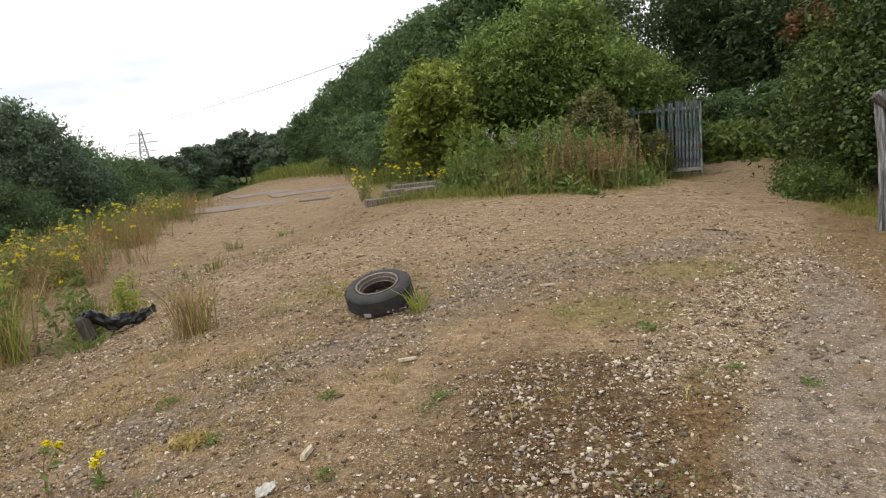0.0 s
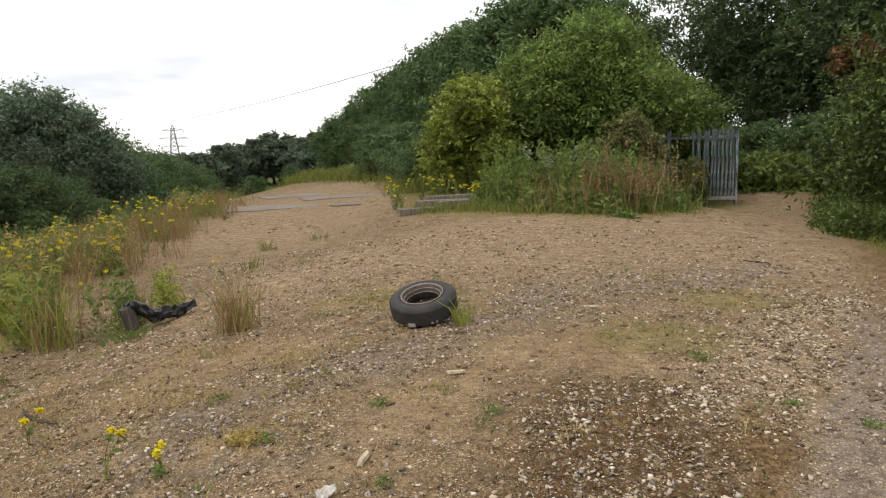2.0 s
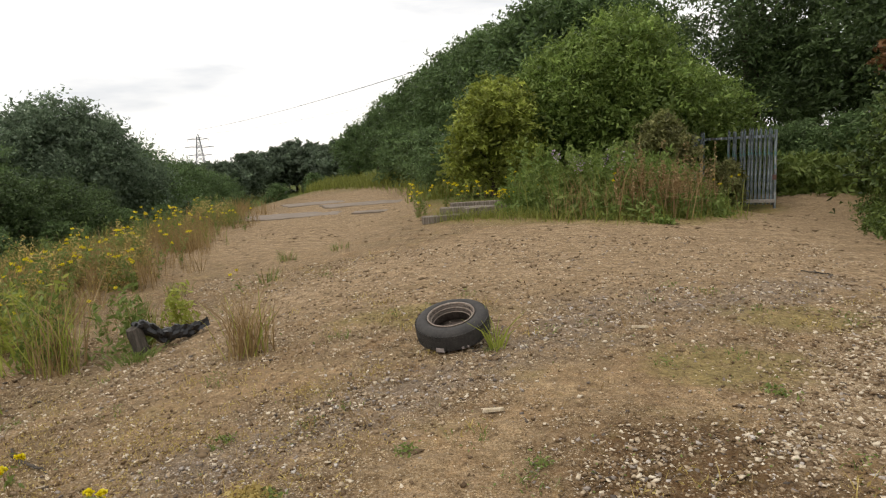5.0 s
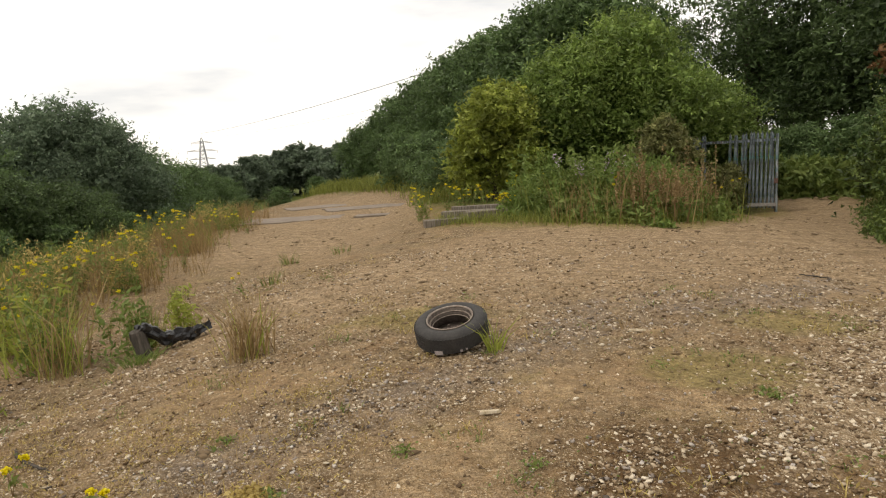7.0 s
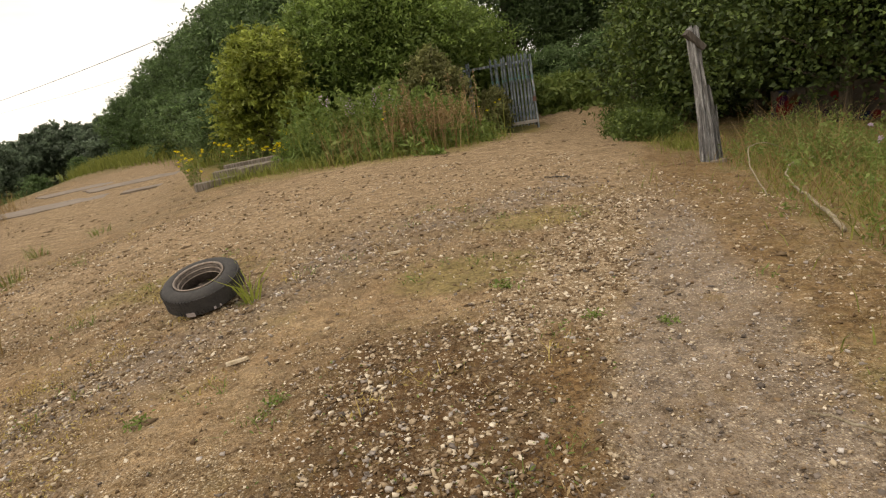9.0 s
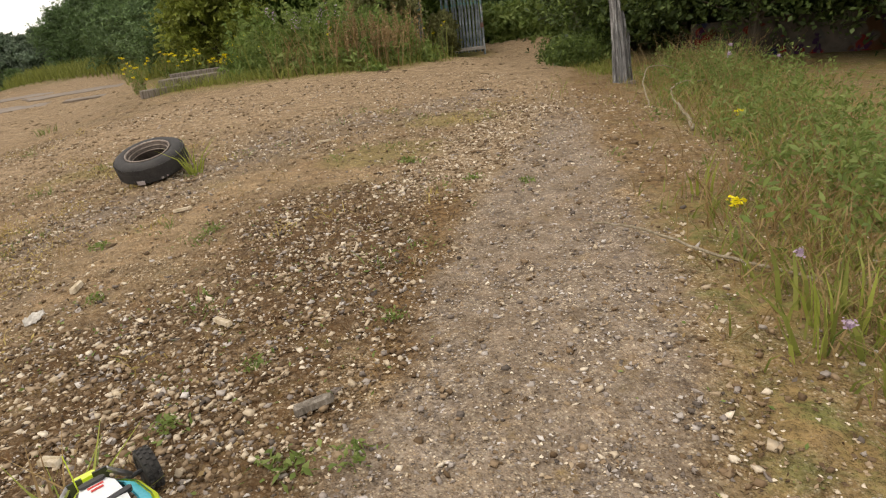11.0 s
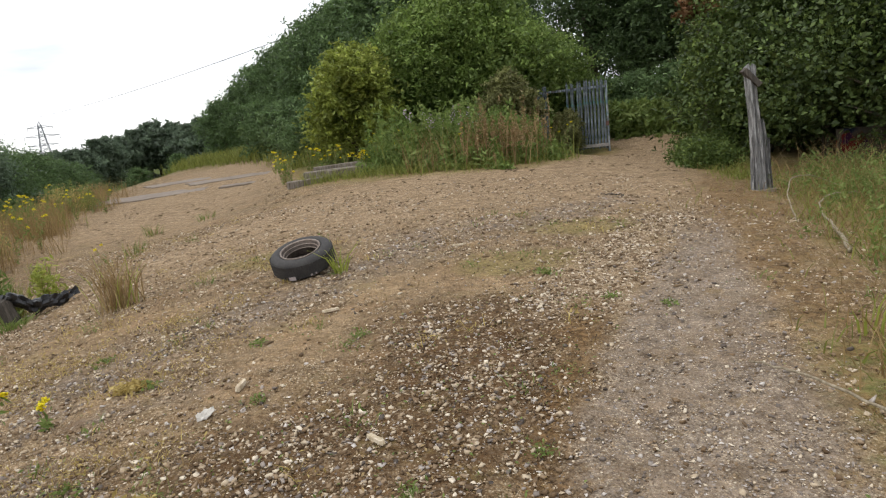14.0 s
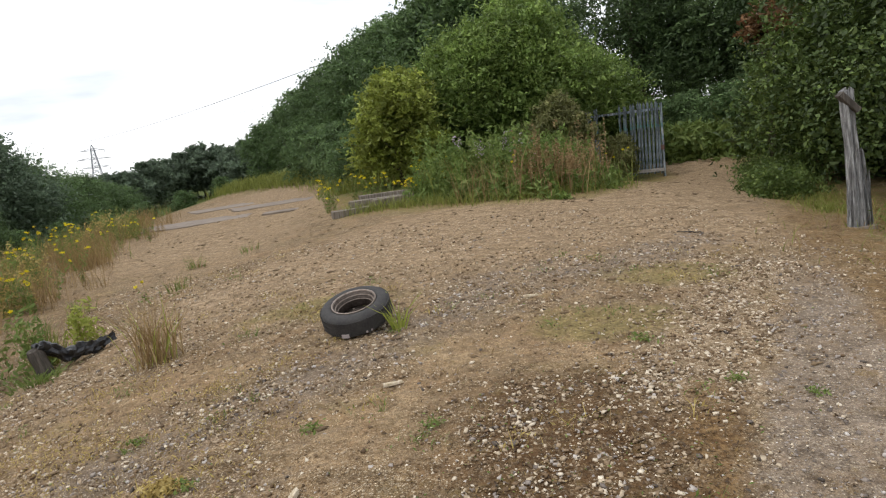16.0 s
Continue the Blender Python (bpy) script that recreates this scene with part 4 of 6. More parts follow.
# ---- the split gate post ----
def build_post():
    """A tall rotten post, split, with a jagged head and a broken board beside it."""
    x, y = 5.86, 8.95
    t = thing("gate_post", "tall silvered wooden gate post, split and rotten, leaning", "post", pose(x, y, float(height(x, y)) - 0.03, 0, -2.5, -12))
    r = np.random.default_rng(5)

    def stave(w, d, tall, x0, jag, lean):
        cols = 7
        v, f = [], []
        levels = np.linspace(0, 1, 9)
        for q in levels:
            for s in (-1, 1):
                for c in range(cols):
                    u = c / (cols - 1) - 0.5
                    h_ = tall * q
                    if q == 1:
                        h_ += jag * r.uniform(-1, 0.6)
                    k = 0.92 - 0.12 * q + 0.06 * math.sin(7 * q + x0 * 9)
                    v.append((x0 + u * w * k + lean * q, s * d / 2 * (1 - 0.5 * abs(u)) + 0.012 * r.normal() + 0.02 * math.sin(9 * u), h_))
        n = 2 * cols
        for l in range(len(levels) - 1):
            a, b = l * n, (l + 1) * n
            for c in range(cols - 1):
                f += [(a + c, a + c + 1, b + c + 1, b + c), (a + cols + c + 1, a + cols + c, b + cols + c, b + cols + c + 1)]
            f += [(a, b, b + cols, a + cols), (a + cols - 1, a + 2 * cols - 1, b + 2 * cols - 1, b + cols - 1)]
        e = (len(levels) - 1) * n
        f += [(e + c, e + c + 1, e + cols + c + 1, e + cols + c) for c in range(cols - 1)]
        return Soup().add(v, f)

    part("shaft", stave(0.165, 0.12, 1.97, 0.0, 0.10, -0.06).mesh("shaft", M_POST), t)
    part("split_board", stave(0.065, 0.05, 1.05, -0.098, 0.16, 0.03).mesh("split_board", M_POST), t, "split outer board, broken off short")
    part("split_board", stave(0.085, 0.04, 1.25, 0.112, 0.40, -0.05).mesh("split_board", M_POST), t, "split outer board, broken off short")
    part("split_board", stave(0.05, 0.035, 0.75, 0.165, 0.34, -0.02).mesh("split_board", M_POST), t, "thin loose splinter board")
    part("cap_board", Soup().box((0.085, 0.15, 0.34), pose(-0.06, -0.05, 1.80, 0, -40, 0), 0.012).mesh("cap_board", M_STUMP), t, "dark rotten head")
    part("footing", Soup().box((0.40, 0.24, 0.09), Matrix.Translation((0.02, 0, 0.0)), 0.05).mesh("footing", M_CONCRETE), t, "concrete footing")


build_post()


def build_wall():
    x0, y0, x1, y1 = 9.4, 12.0, 15.5, 9.0
    n = math.hypot(x1 - x0, y1 - y0)
    s = Soup().box((n, 0.22, 1.2), Matrix.Translation((n / 2, 0, 0.12)), 0.02)
    thing("wall_graffiti", "low concrete wall sprayed with red, blue and orange graffiti", "wall", pose(x0, y0, float(height(x0, y0)), 0, 0, math.degrees(math.atan2(y1 - y0, x1 - x0))), data=s.mesh("wall_graffiti", M_WALL), kind="structure")


build_wall()


# ---- the tyre ----
def build_tyre():
    t = thing("car_tyre", "worn black car tyre on a rusty steel wheel, lying flat", "tyre", pose(-0.98, 6.04, float(height(-0.98, 6.05)) + 0.185, 14.5, -6, 0) @ Matrix.Scale(1.04, 4))
    R, h = 0.318, 0.098
    prof = [(0.205, -h + 0.006), (0.235, -h - 0.004), (0.27, -h - 0.002), (0.30, -h + 0.014), (0.313, -h + 0.035), (R, -0.035), (R + 0.002, 0), (R, 0.035), (0.313, h - 0.035), (0.30, h - 0.014), (0.27, h + 0.002), (0.235, h + 0.004), (0.205, h - 0.006), (0.200, h - 0.03), (0.200, -h + 0.03)]
    part("tyre", Soup().lathe(prof, 56).mesh("tyre", M_RUBBER, True), t)
    tread = Soup()
    for i in range(72):
        a = 2 * math.pi * i / 72
        for z, tw in ((-0.048, 14), (0.0, -14), (0.048, 14)):
            tread.box((0.012, 0.0185, 0.036), Matrix.Rotation(a, 4, "Z") @ Matrix.Translation((R - 0.001, 0, z)) @ Matrix.Rotation(radians(tw), 4, "X"))
    part("tread", tread.mesh("tread", M_RUBBER), t)
    lip = [(0.196, h - 0.012), (0.207, h - 0.004), (0.207, h + 0.006), (0.198, h + 0.006), (0.190, h - 0.006)]
    part("rim_lip", Soup().lathe(lip, 48).mesh("rim_lip", M_RIM_LIP, True), t, "pale worn rim edge")
    rim = [(0.199, h - 0.01), (0.190, h - 0.01), (0.183, h - 0.04), (0.172, h - 0.048), (0.166, h - 0.075), (0.170, 0.0), (0.168, -0.03), (0.19, -h + 0.02), (0.199, -h + 0.012), (0.199, 0)]
    part("rim", Soup().lathe(rim, 48).mesh("rim", M_RIM, True), t)
    for rr_, zz in ((0.181, h - 0.034), (0.169, h - 0.068)):
        part("rim_ring", Soup().lathe([(rr_ - 0.007, zz - 0.004), (rr_ + 0.004, zz - 0.004), (rr_ + 0.004, zz + 0.004), (rr_ - 0.007, zz + 0.002)], 48).mesh("rim_ring", M_RIM_LIP, True), t, "worn steel ring of the rim")
    dish = [(0.168, -0.045), (0.13, -0.06), (0.115, -0.04), (0.07, -0.032), (0.062, -0.055), (0.034, -0.058), (0.030, -0.065), (0.16, -0.07)]
    part("wheel_disc", Soup().lathe(dish, 40).mesh("wheel_disc", M_RIM, True), t)
    nut = Soup().tube([(0, 0, -0.03), (0, 0, -0.006)], [0.011, 0.010], 6).mesh("wheel_nut", M_RIM_LIP)
    for i in range(4):
        a = i * math.pi / 2 + 0.4
        part("wheel_nut", nut, t, at=pose(0.088 * math.cos(a), 0.088 * math.sin(a), -0.012))
    # the pale scuffs on the tread wall
    for wd, off, tall_ in ((0.07, 0.0, 0.036), (0.02, 0.19, 0.02), (0.014, 0.235, 0.018)):
        a = -math.radians(108) + off / R
        part("mark", Soup().box((0.005, wd, tall_), Matrix.Rotation(a, 4, "Z") @ Matrix.Translation((R + 0.008, 0, -0.055))).mesh("mark", M_CHALK), t, "pale scuffed mark")


build_tyre()


# ---- the bag on the stump ----
def build_bag():
    x, y = -4.7, 7.15
    z = float(ground_z(x, y))
    thing("stump", "short dark rotten stump holding up a plastic bag", "stump", pose(x, y, z - 0.03, 4, -6, 20),
          data=Soup().tube([(0.02, 0, 0), (0.01, 0, 0.16), (-0.01, 0.01, 0.30), (-0.02, 0.0, 0.37), (-0.02, 0, 0.38)], [0.095, 0.085, 0.09, 0.07, 0.02], 9).mesh("stump", M_STUMP))
    r = np.random.default_rng(3)
    nu, nv = 36, 15
    v = []
    side = Vector((0.84, -0.55, 0))
    for i in range(nu):
        u = i / (nu - 1)
        c = Vector((-0.04 + 0.50 * u, 0.76 * u - 0.02, 0))
        mid = np.interp(u, [0, 0.12, 0.35, 0.7, 1], [0.34, 0.30, 0.14, 0.09, 0.10]) + 0.012 * math.sin(13 * u)
        tall = np.interp(u, [0, 0.1, 0.4, 0.8, 1], [0.05, 0.08, 0.085, 0.06, 0.02])
        wide = np.interp(u, [0, 0.1, 0.4, 0.8, 1], [0.08, 0.08, 0.09, 0.06, 0.02])
        for j in range(nv):
            a = 2 * math.pi * j / (nv - 1)
            crumple = (0.022 * math.sin(17 * u + 3 * a) + 0.016 * math.sin(29 * u - 5 * a) + 0.007 * r.normal()) * (1 if 0 < j < nv - 1 else 0)
            p = c + side * (math.cos(a) * (wide + crumple))
            g0 = float(ground_z(x + p.x, y + p.y)) - z
            v.append((p.x, p.y, max(g0 + 0.004, g0 + mid + math.sin(a) * (tall + crumple))))
    f = [(i * nv + j, i * nv + j + 1, (i + 1) * nv + j + 1, (i + 1) * nv + j) for i in range(nu - 1) for j in range(nv - 1)]
    off = pose(x, y, z, 0, 0, 0)
    thing("plastic_bag", "torn black plastic bag draped from the stump to the ground", "bag", off, data=Soup().add(v, f).mesh("plastic_bag", M_BAG))


build_bag()


# ---- slabs and boards ----
def slab(name, label, cat, x, y, size, turn, mat, lift=0.0, tilt=0.0, group=""):
    r = np.random.default_rng(int(abs(x * 100 + y * 10)))
    sx, sy, sz = size
    n = 9
    edge = [(-sx / 2 + sx * i / n, -sy / 2) for i in range(n)] + [(sx / 2, -sy / 2 + sy * i / n) for i in range(n)] + [(sx / 2 - sx * i / n, sy / 2) for i in range(n)] + [(-sx / 2, sy / 2 - sy * i / n) for i in range(n)]
    e = np.array(edge) + r.normal(size=(4 * n, 2)) * min(sx, sy) * 0.035
    v = [(a, b, 0) for a, b in e] + [(a, b, sz * 0.9) for a, b in e] + [(a * 0.985, b * 0.97, sz) for a, b in e]
    m = 4 * n
    f = [(k * m + i, k * m + (i + 1) % m, (k + 1) * m + (i + 1) % m, (k + 1) * m + i) for k in (0, 1) for i in range(m)] + [tuple(range(2 * m, 3 * m)), tuple(range(m))[::-1]]
    return thing(name, label, cat, pose(x, y, float(height(x, y)) + lift, tilt, 0, turn), data=Soup().add(v, f).mesh(name, mat), group=group)


for x, y, sx, sy, turn, lift in ((-1.75, 15.95, 1.7, 0.30, 19, -0.06), (-1.4, 16.3, 1.5, 0.30, 4, 0.06), (-1.05, 16.12, 1.1, 0.24, 27, 0.04), (-1.3, 16.7, 1.3, 0.22, 9, 0.13)):
    slab("timber_baulk", "weathered grey timber baulk lying among ragwort", "timber", x, y, (sx, sy, 0.17), turn, M_PLANK, lift, group="pile of old timbers")
for x, y, sx, sy, turn in ((-8.2, 23.2, 4.4, 1.9, 14), (-6.4, 26.6, 3.6, 1.7, 24), (-4.9, 22.9, 2.3, 0.7, 8), (-9.0, 28.2, 3.0, 1.6, 34)):
    slab("concrete_slab", "broken grey concrete slab sunk in the sand", "slab", x, y, (sx, sy, 0.11), turn, M_CONCRETE, -0.092, group="sunken concrete slabs")


# ---- pylon and cable ----
def build_pylon():
    px, py = -173.0, 345.0
    base = -5.6
    t = thing("pylon", "distant grey lattice electricity pylon", "pylon", pose(px, py, base, 0, 0, 35))
    H = 24.0
    body = Soup()
    def wid(z):
        return 2.6 * (1 - z / H) + 0.5
    zs = np.linspace(0, H - 2, 11)
    for sx in (-1, 1):
        for sy in (-1, 1):
            body.tube([(sx * wid(z), sy * wid(z), z) for z in zs] + [(0, 0, H)], 0.16, 4)
    for a, b in zip(zs[:-1], zs[1:]):
        for s in (-1, 1):
            for p, q in (((-1, s), (1, s)), ((s, -1), (s, 1))):
                body.tube([(p[0] * wid(a), p[1] * wid(a), a), (q[0] * wid(b), q[1] * wid(b), b)], 0.10, 3)
                body.tube([(q[0] * wid(a), q[1] * wid(a), a), (p[0] * wid(b), p[1] * wid(b), b)], 0.10, 3)
    part("tower", body.mesh("tower", M_STEEL), t)
    for z, reach in ((H - 3.5, 5.6), (H - 8.0, 8.0), (H - 12.5, 6.6)):
        arm = Soup()
        for s in (-1, 1):
            for yy in (-0.6, 0.6):
                arm.tube([(0, yy, z + 0.3), (s * reach, 0, z + 0.5)], 0.14, 4).tube([(0, yy, z + 1.5), (s * reach, 0, z + 0.5)], 0.12, 4)
            arm.tube([(s * reach, 0, z + 0.5), (s * reach, 0, z - 1.3)], 0.10, 4)
        part("cross_arm", arm.mesh("cross_arm", M_STEEL), t)


build_pylon()


def build_cables():
    for dz, w, sag in ((0.0, 0.085, 3.0), (-6.0, 0.04, 3.2)):
        a, b = np.array([-173.0, 345.0, 20.5 + dz * 0.4]), np.array([60.0, 30.0, 21.5 + dz])
        u = np.linspace(0, 1, 40)[:, None]
        p = a + (b - a) * u
        p[:, 2] -= sag * 4 * (u * (1 - u))[:, 0]
        thing("power_cable", "thin grey overhead power cable", "cable", data=Soup().tube(p, w, 5).mesh("power_cable", M_CABLE), group="overhead cables")


build_cables()

# ---- weeds and grass ----
def scatter(n, r, shape):
    """n places inside a run of (x, y, half_width) stations."""
    s = np.asarray(shape, float)
    t = r.uniform(0, len(s) - 1, n)
    i = np.minimum(t.astype(int), len(s) - 2)
    k = (t - i)[:, None]
    c = s[i] * (1 - k) + s[i + 1] * k
    d = unit(s[i + 1, :2] - s[i, :2])
    off = np.clip(r.normal(size=n) * 0.5, -1.45, 1.45) * c[:, 2]
    return c[:, 0] - d[:, 1] * off, c[:, 1] + d[:, 0] * off


def weed_leaves(x, y, tall, leaf, per, r):
    """Upright leafy weeds: leaves up a stem, more of them below."""
    n = len(x)
    z = ground_z(x, y)
    u = r.uniform(0, 1, (n, per)) ** 1.2
    sway = r.normal(size=(n, 1, 2)) * 0.12
    off = r.normal(size=(n, per, 2)) * (0.10 * (1 - 0.6 * u))[..., None] + sway * u[..., None] * tall[:, None, None]
    c = np.stack([x[:, None] + off[..., 0], y[:, None] + off[..., 1], z[:, None] + u * tall[:, None]], -1).reshape(-1, 3)
    return leaf_quads(c, leaf, r, 0.3, 3.2)


def build_weeds():
    r = np.random.default_rng(15)
    strip = [(0.2, 17.6, 1.0), (1.3, 16.4, 1.5), (2.8, 16.4, 2.0), (3.6, 17.4, 1.2), (3.9, 18.8, 0.6)]
    x, y = scatter(1500, r, strip)
    tall = (0.30 + 0.95 * r.uniform(0, 1, len(x)) ** 1.5) * np.interp(x, [-2, 0.5, 2.6, 3.6, 5], [0.6, 1.1, 1.05, 0.75, 0.45]) * np.clip(0.85 + 0.8 * wobble(x, y, 0.8) + 0.8 * wobble(y, x, 2.1), 0.2, 1.7)
    m = wobble(x, y, 1.1) > 0.05
    stuff("weed_bed", weed_leaves(x[m], y[m], tall[m], 0.044, 46, r), L_WEED, "tall tangled green weeds in front of the bushes", "weeds")
    stuff("nettle_bed", weed_leaves(x[~m], y[~m], tall[~m], 0.046, 44, r), L_BUSH, "dark green nettles among the weeds", "nettles")
    x, y = scatter(120, r, strip)
    tall = r.uniform(0.9, 1.45, len(x))
    stuff("willowherb", np.concatenate([weed_leaves(x, y, tall, 0.036, 60, r), blades(x, y, tall, r.uniform(0.010, 0.014, len(x)), r, 0.1)]), L_BUSH, "tall thin willowherb stems above the weeds", "weeds")
    x, y = r.uniform(0.6, 2.8, 26), r.uniform(15.6, 17.0, 26)
    top = ground_z(x, y) + r.uniform(0.95, 1.4, 26)
    stuff("willowherb_flowers", leaf_quads(np.stack([x[:, None] + r.normal(size=(26, 14)) * 0.03, y[:, None] + r.normal(size=(26, 14)) * 0.03, top[:, None] + r.uniform(-0.2, 0.1, (26, 14))], -1).reshape(-1, 3), 0.03, r, 0.5, 1.3), L_THISTLE, "mauve flower spikes of willowherb", "flowers")
    x, y = scatter(1100, r, strip)
    stuff("tall_grass", blades(x, y, r.uniform(0.5, 1.3, len(x)), r.uniform(0.010, 0.022, len(x)), r, 0.25), L_GRASS, "tall green grass among the weeds", "grass")
    x, y = scatter(230, r, [(0.5, 15.1, 0.5), (1.2, 14.9, 0.6), (2.4, 14.8, 0.7), (3.7, 15.9, 0.8), (4.3, 18.2, 0.5)])
    stuff("broad_weeds", weed_leaves(x, y, r.uniform(0.12, 0.60, len(x)), 0.058, 26, r), L_WEED, "broad bright green leaves at the front of the weeds", "weeds")
    x, y = scatter(420, r, [(0.6, 15.0, 0.7), (1.6, 14.7, 0.8), (2.8, 14.7, 0.8), (3.7, 15.8, 0.8), (4.2, 17.8, 0.5)])
    stuff("tall_straw", blades(x, y, r.uniform(0.4, 1.2, len(x)), r.uniform(0.008, 0.018, len(x)), r, 0.3), L_STRAW, "tall straw-coloured grass among the weeds", "grass")
    x, y = scatter(3800, r, [(-2.2, 15.9, 0.4), (-0.3, 15.2, 0.5), (1.2, 14.5, 0.9), (2.8, 14.6, 0.8), (4.2, 16.0, 0.8), (4.9, 18.6, 0.5), (5.2, 20.0, 0.3)])
    stuff("low_grass", blades(x, y, r.uniform(0.06, 0.36, len(x)), r.uniform(0.008, 0.02, len(x)), r, 0.5), L_GRASS, "short grass at the foot of the weeds", "grass")
    x, y = scatter(300, r, [(1.9, 15.0, 0.7), (2.7, 14.9, 0.8), (3.4, 15.2, 0.8), (3.8, 16.0, 0.8), (4.1, 17.2, 0.6)])
    ok = wobble(x, y, 2.6) > 0.12
    x, y = x[ok], y[ok]
    dock_tall = r.uniform(0.5, 1.5, len(x)) * np.clip(0.9 + 0.7 * wobble(y, x, 1.7), 0.5, 1.3)
    st = blades(x, y, dock_tall, r.uniform(0.018, 0.032, len(x)), r, 0.22)
    z = ground_z(x, y)
    u = r.uniform(0.5, 0.98, (len(x), 30))
    c = np.stack([x[:, None] + r.normal(size=u.shape) * 0.018, y[:, None] + r.normal(size=u.shape) * 0.018, z[:, None] + u * dock_tall[:, None]], -1).reshape(-1, 3)
    stuff("dock_stalks", np.concatenate([st, leaf_quads(c, 0.032, r, 0.0, 1.8)]), L_DOCK, "dry brown dock stalks standing among green weeds", "dock")
    # herbs beyond the gate
    x, y = scatter(750, r, [(7.8, 26.5, 1.2), (9.6, 26.8, 1.4), (12.0, 27.0, 2.0), (14.5, 24.0, 1.5)])
    stuff("nettle_bed", weed_leaves(x, y, r.uniform(0.7, 1.5, len(x)), 0.11, 18, r), L_WEED, "green nettles on the bend beyond the gate", "nettles")
    x, y = scatter(900, r, [(6.9, 12.6, 0.5), (7.8, 14.4, 0.7), (9.3, 17.2, 0.8), (10.9, 20.6, 0.8)])
    stuff("nettle_bed", weed_leaves(x, y, r.uniform(0.12, 0.65, len(x)), 0.032, 30, r), L_RIGHT, "dark nettles under the overhanging bushes", "nettles")
    # grass bank below the wood
    x, y = scatter(9000, r, [(-13, 40, 3), (-8, 40, 3), (-4, 37, 3), (-2.6, 30, 2), (-2.6, 23, 1.0)])
    stuff("bank_grass", blades(x, y, r.uniform(0.3, 0.8, len(x)), r.uniform(0.02, 0.05, len(x)), r, 0.4), L_GRASS, "rough green grass on the bank under the trees", "grass")
    # left crest
    crest = [(-7.9, 7.4, 0.5), (-8.2, 9.0, 1.2), (-9.2, 12.0, 1.7), (-9.8, 16.0, 1.6), (-10.8, 21.0, 1.5), (-11.8, 27.0, 1.2)]

    def clumped(n, lo, seed_):
        cx, cy = scatter(max(8, n // 26), r, crest)
        k = r.integers(0, len(cx), n)
        px, py = cx[k] + r.normal(size=n) * 0.16, cy[k] + r.normal(size=n) * 0.16
        ok = wobble(px + seed_, py, 0.6) > lo
        return px[ok], py[ok]

    x, y = clumped(7000, -0.6, 0.0)
    stuff("dry_grass", blades(x, y, r.uniform(0.2, 0.85, len(x)), r.uniform(0.006, 0.014, len(x)), r, 0.4), L_STRAW, "dry straw-coloured grass along the edge of the hollow", "grass")
    x, y = clumped(2200, -0.3, 2.0)
    stuff("green_grass", blades(x, y, r.uniform(0.2, 0.8, len(x)), r.uniform(0.007, 0.015, len(x)), r, 0.4), L_GRASS, "thin green grass along the edge of the hollow", "grass")
    x, y = clumped(680, -0.4, 4.0)
    dry = r.uniform(0, 1, len(x)) < 0.55
    stuff("crest_herbs", weed_leaves(x[dry], y[dry], r.uniform(0.35, 1.0, dry.sum()), 0.026, 30, r), L_MOSS, "yellowed herbs along the edge of the hollow", "weeds")
    x, y = x[~dry], y[~dry]
    stuff("crest_weeds", weed_leaves(x, y, r.uniform(0.4, 1.1, len(x)), 0.030, 34, r), L_WEED, "leafy ragwort stems along the edge of the hollow", "weeds")
    x, y = scatter(1500, r, [(-11, 9, 1.5), (-12.5, 13, 1.5), (-13.5, 20, 1.5), (-14, 30, 1.5)])
    stuff("hollow_grass", blades(x, y, r.uniform(0.3, 0.7, len(x)), r.uniform(0.012, 0.03, len(x)), r, 0.4), L_GRASS, "tall grass on the slope of the hollow", "grass")
    # right verge: hardly a blade on the road or on the brown moss
    def thin(px, py):
        z = zones(px, py)
        ok = r.uniform(0, 1, len(px)) > np.clip(z["road"] * 1.3 + z["rust"] * 1.25, 0, 0.97)
        return px[ok], py[ok]

    x, y = scatter(1300, r, [(6.5, 10.4, 0.4), (7.4, 12.4, 0.6), (8.1, 14.8, 0.5)])
    stuff("bush_grass", blades(x, y, r.uniform(0.04, 0.24, len(x)), r.uniform(0.008, 0.018, len(x)), r, 0.6), L_GRASS, "short green grass at the edge of the bush", "grass")
    verge = [(2.05, 0.0, 0.35), (2.35, 1.2, 0.45), (3.0, 2.4, 0.6), (3.9, 3.6, 0.9), (5.2, 5.2, 1.2), (6.6, 7.0, 1.3), (7.8, 9.0, 1.2), (8.8, 11.0, 1.2)]
    x, y = thin(*scatter(3800, r, verge))
    stuff("verge_grass", blades(x, y, r.uniform(0.06, 0.32, len(x)) * np.interp(y, [0, 3, 8], [0.5, 0.75, 1.2]), r.uniform(0.007, 0.014, len(x)), r, 0.75), L_GRASS, "rough green grass of the verge", "grass")
    x, y = thin(*scatter(3400, r, verge))
    stuff("verge_straw", blades(x, y, r.uniform(0.06, 0.36, len(x)) * np.interp(y, [0, 3, 8], [0.5, 0.9, 1.3]), r.uniform(0.005, 0.011, len(x)), r, 0.9), L_STRAW, "dry straw of the verge", "grass")
    x, y = scatter(330, r, [(3.0, 1.2, 0.5), (4.1, 2.9, 0.8), (5.4, 4.6, 1.0), (7.0, 7.0, 1.3), (8.4, 9.6, 1.3)])
    stuff("verge_weeds", weed_leaves(x, y, r.uniform(0.2, 0.6, len(x)) * np.interp(y, [1, 4, 8], [0.5, 0.8, 1.1]), 0.022, 28, r), L_WEED, "leafy green weeds of the verge", "weeds")
    tall_side = [(6.3, 7.0, 0.7), (7.0, 8.2, 0.9), (7.9, 9.6, 1.0), (9.2, 11.0, 0.8)]
    x, y = scatter(300, r, tall_side)
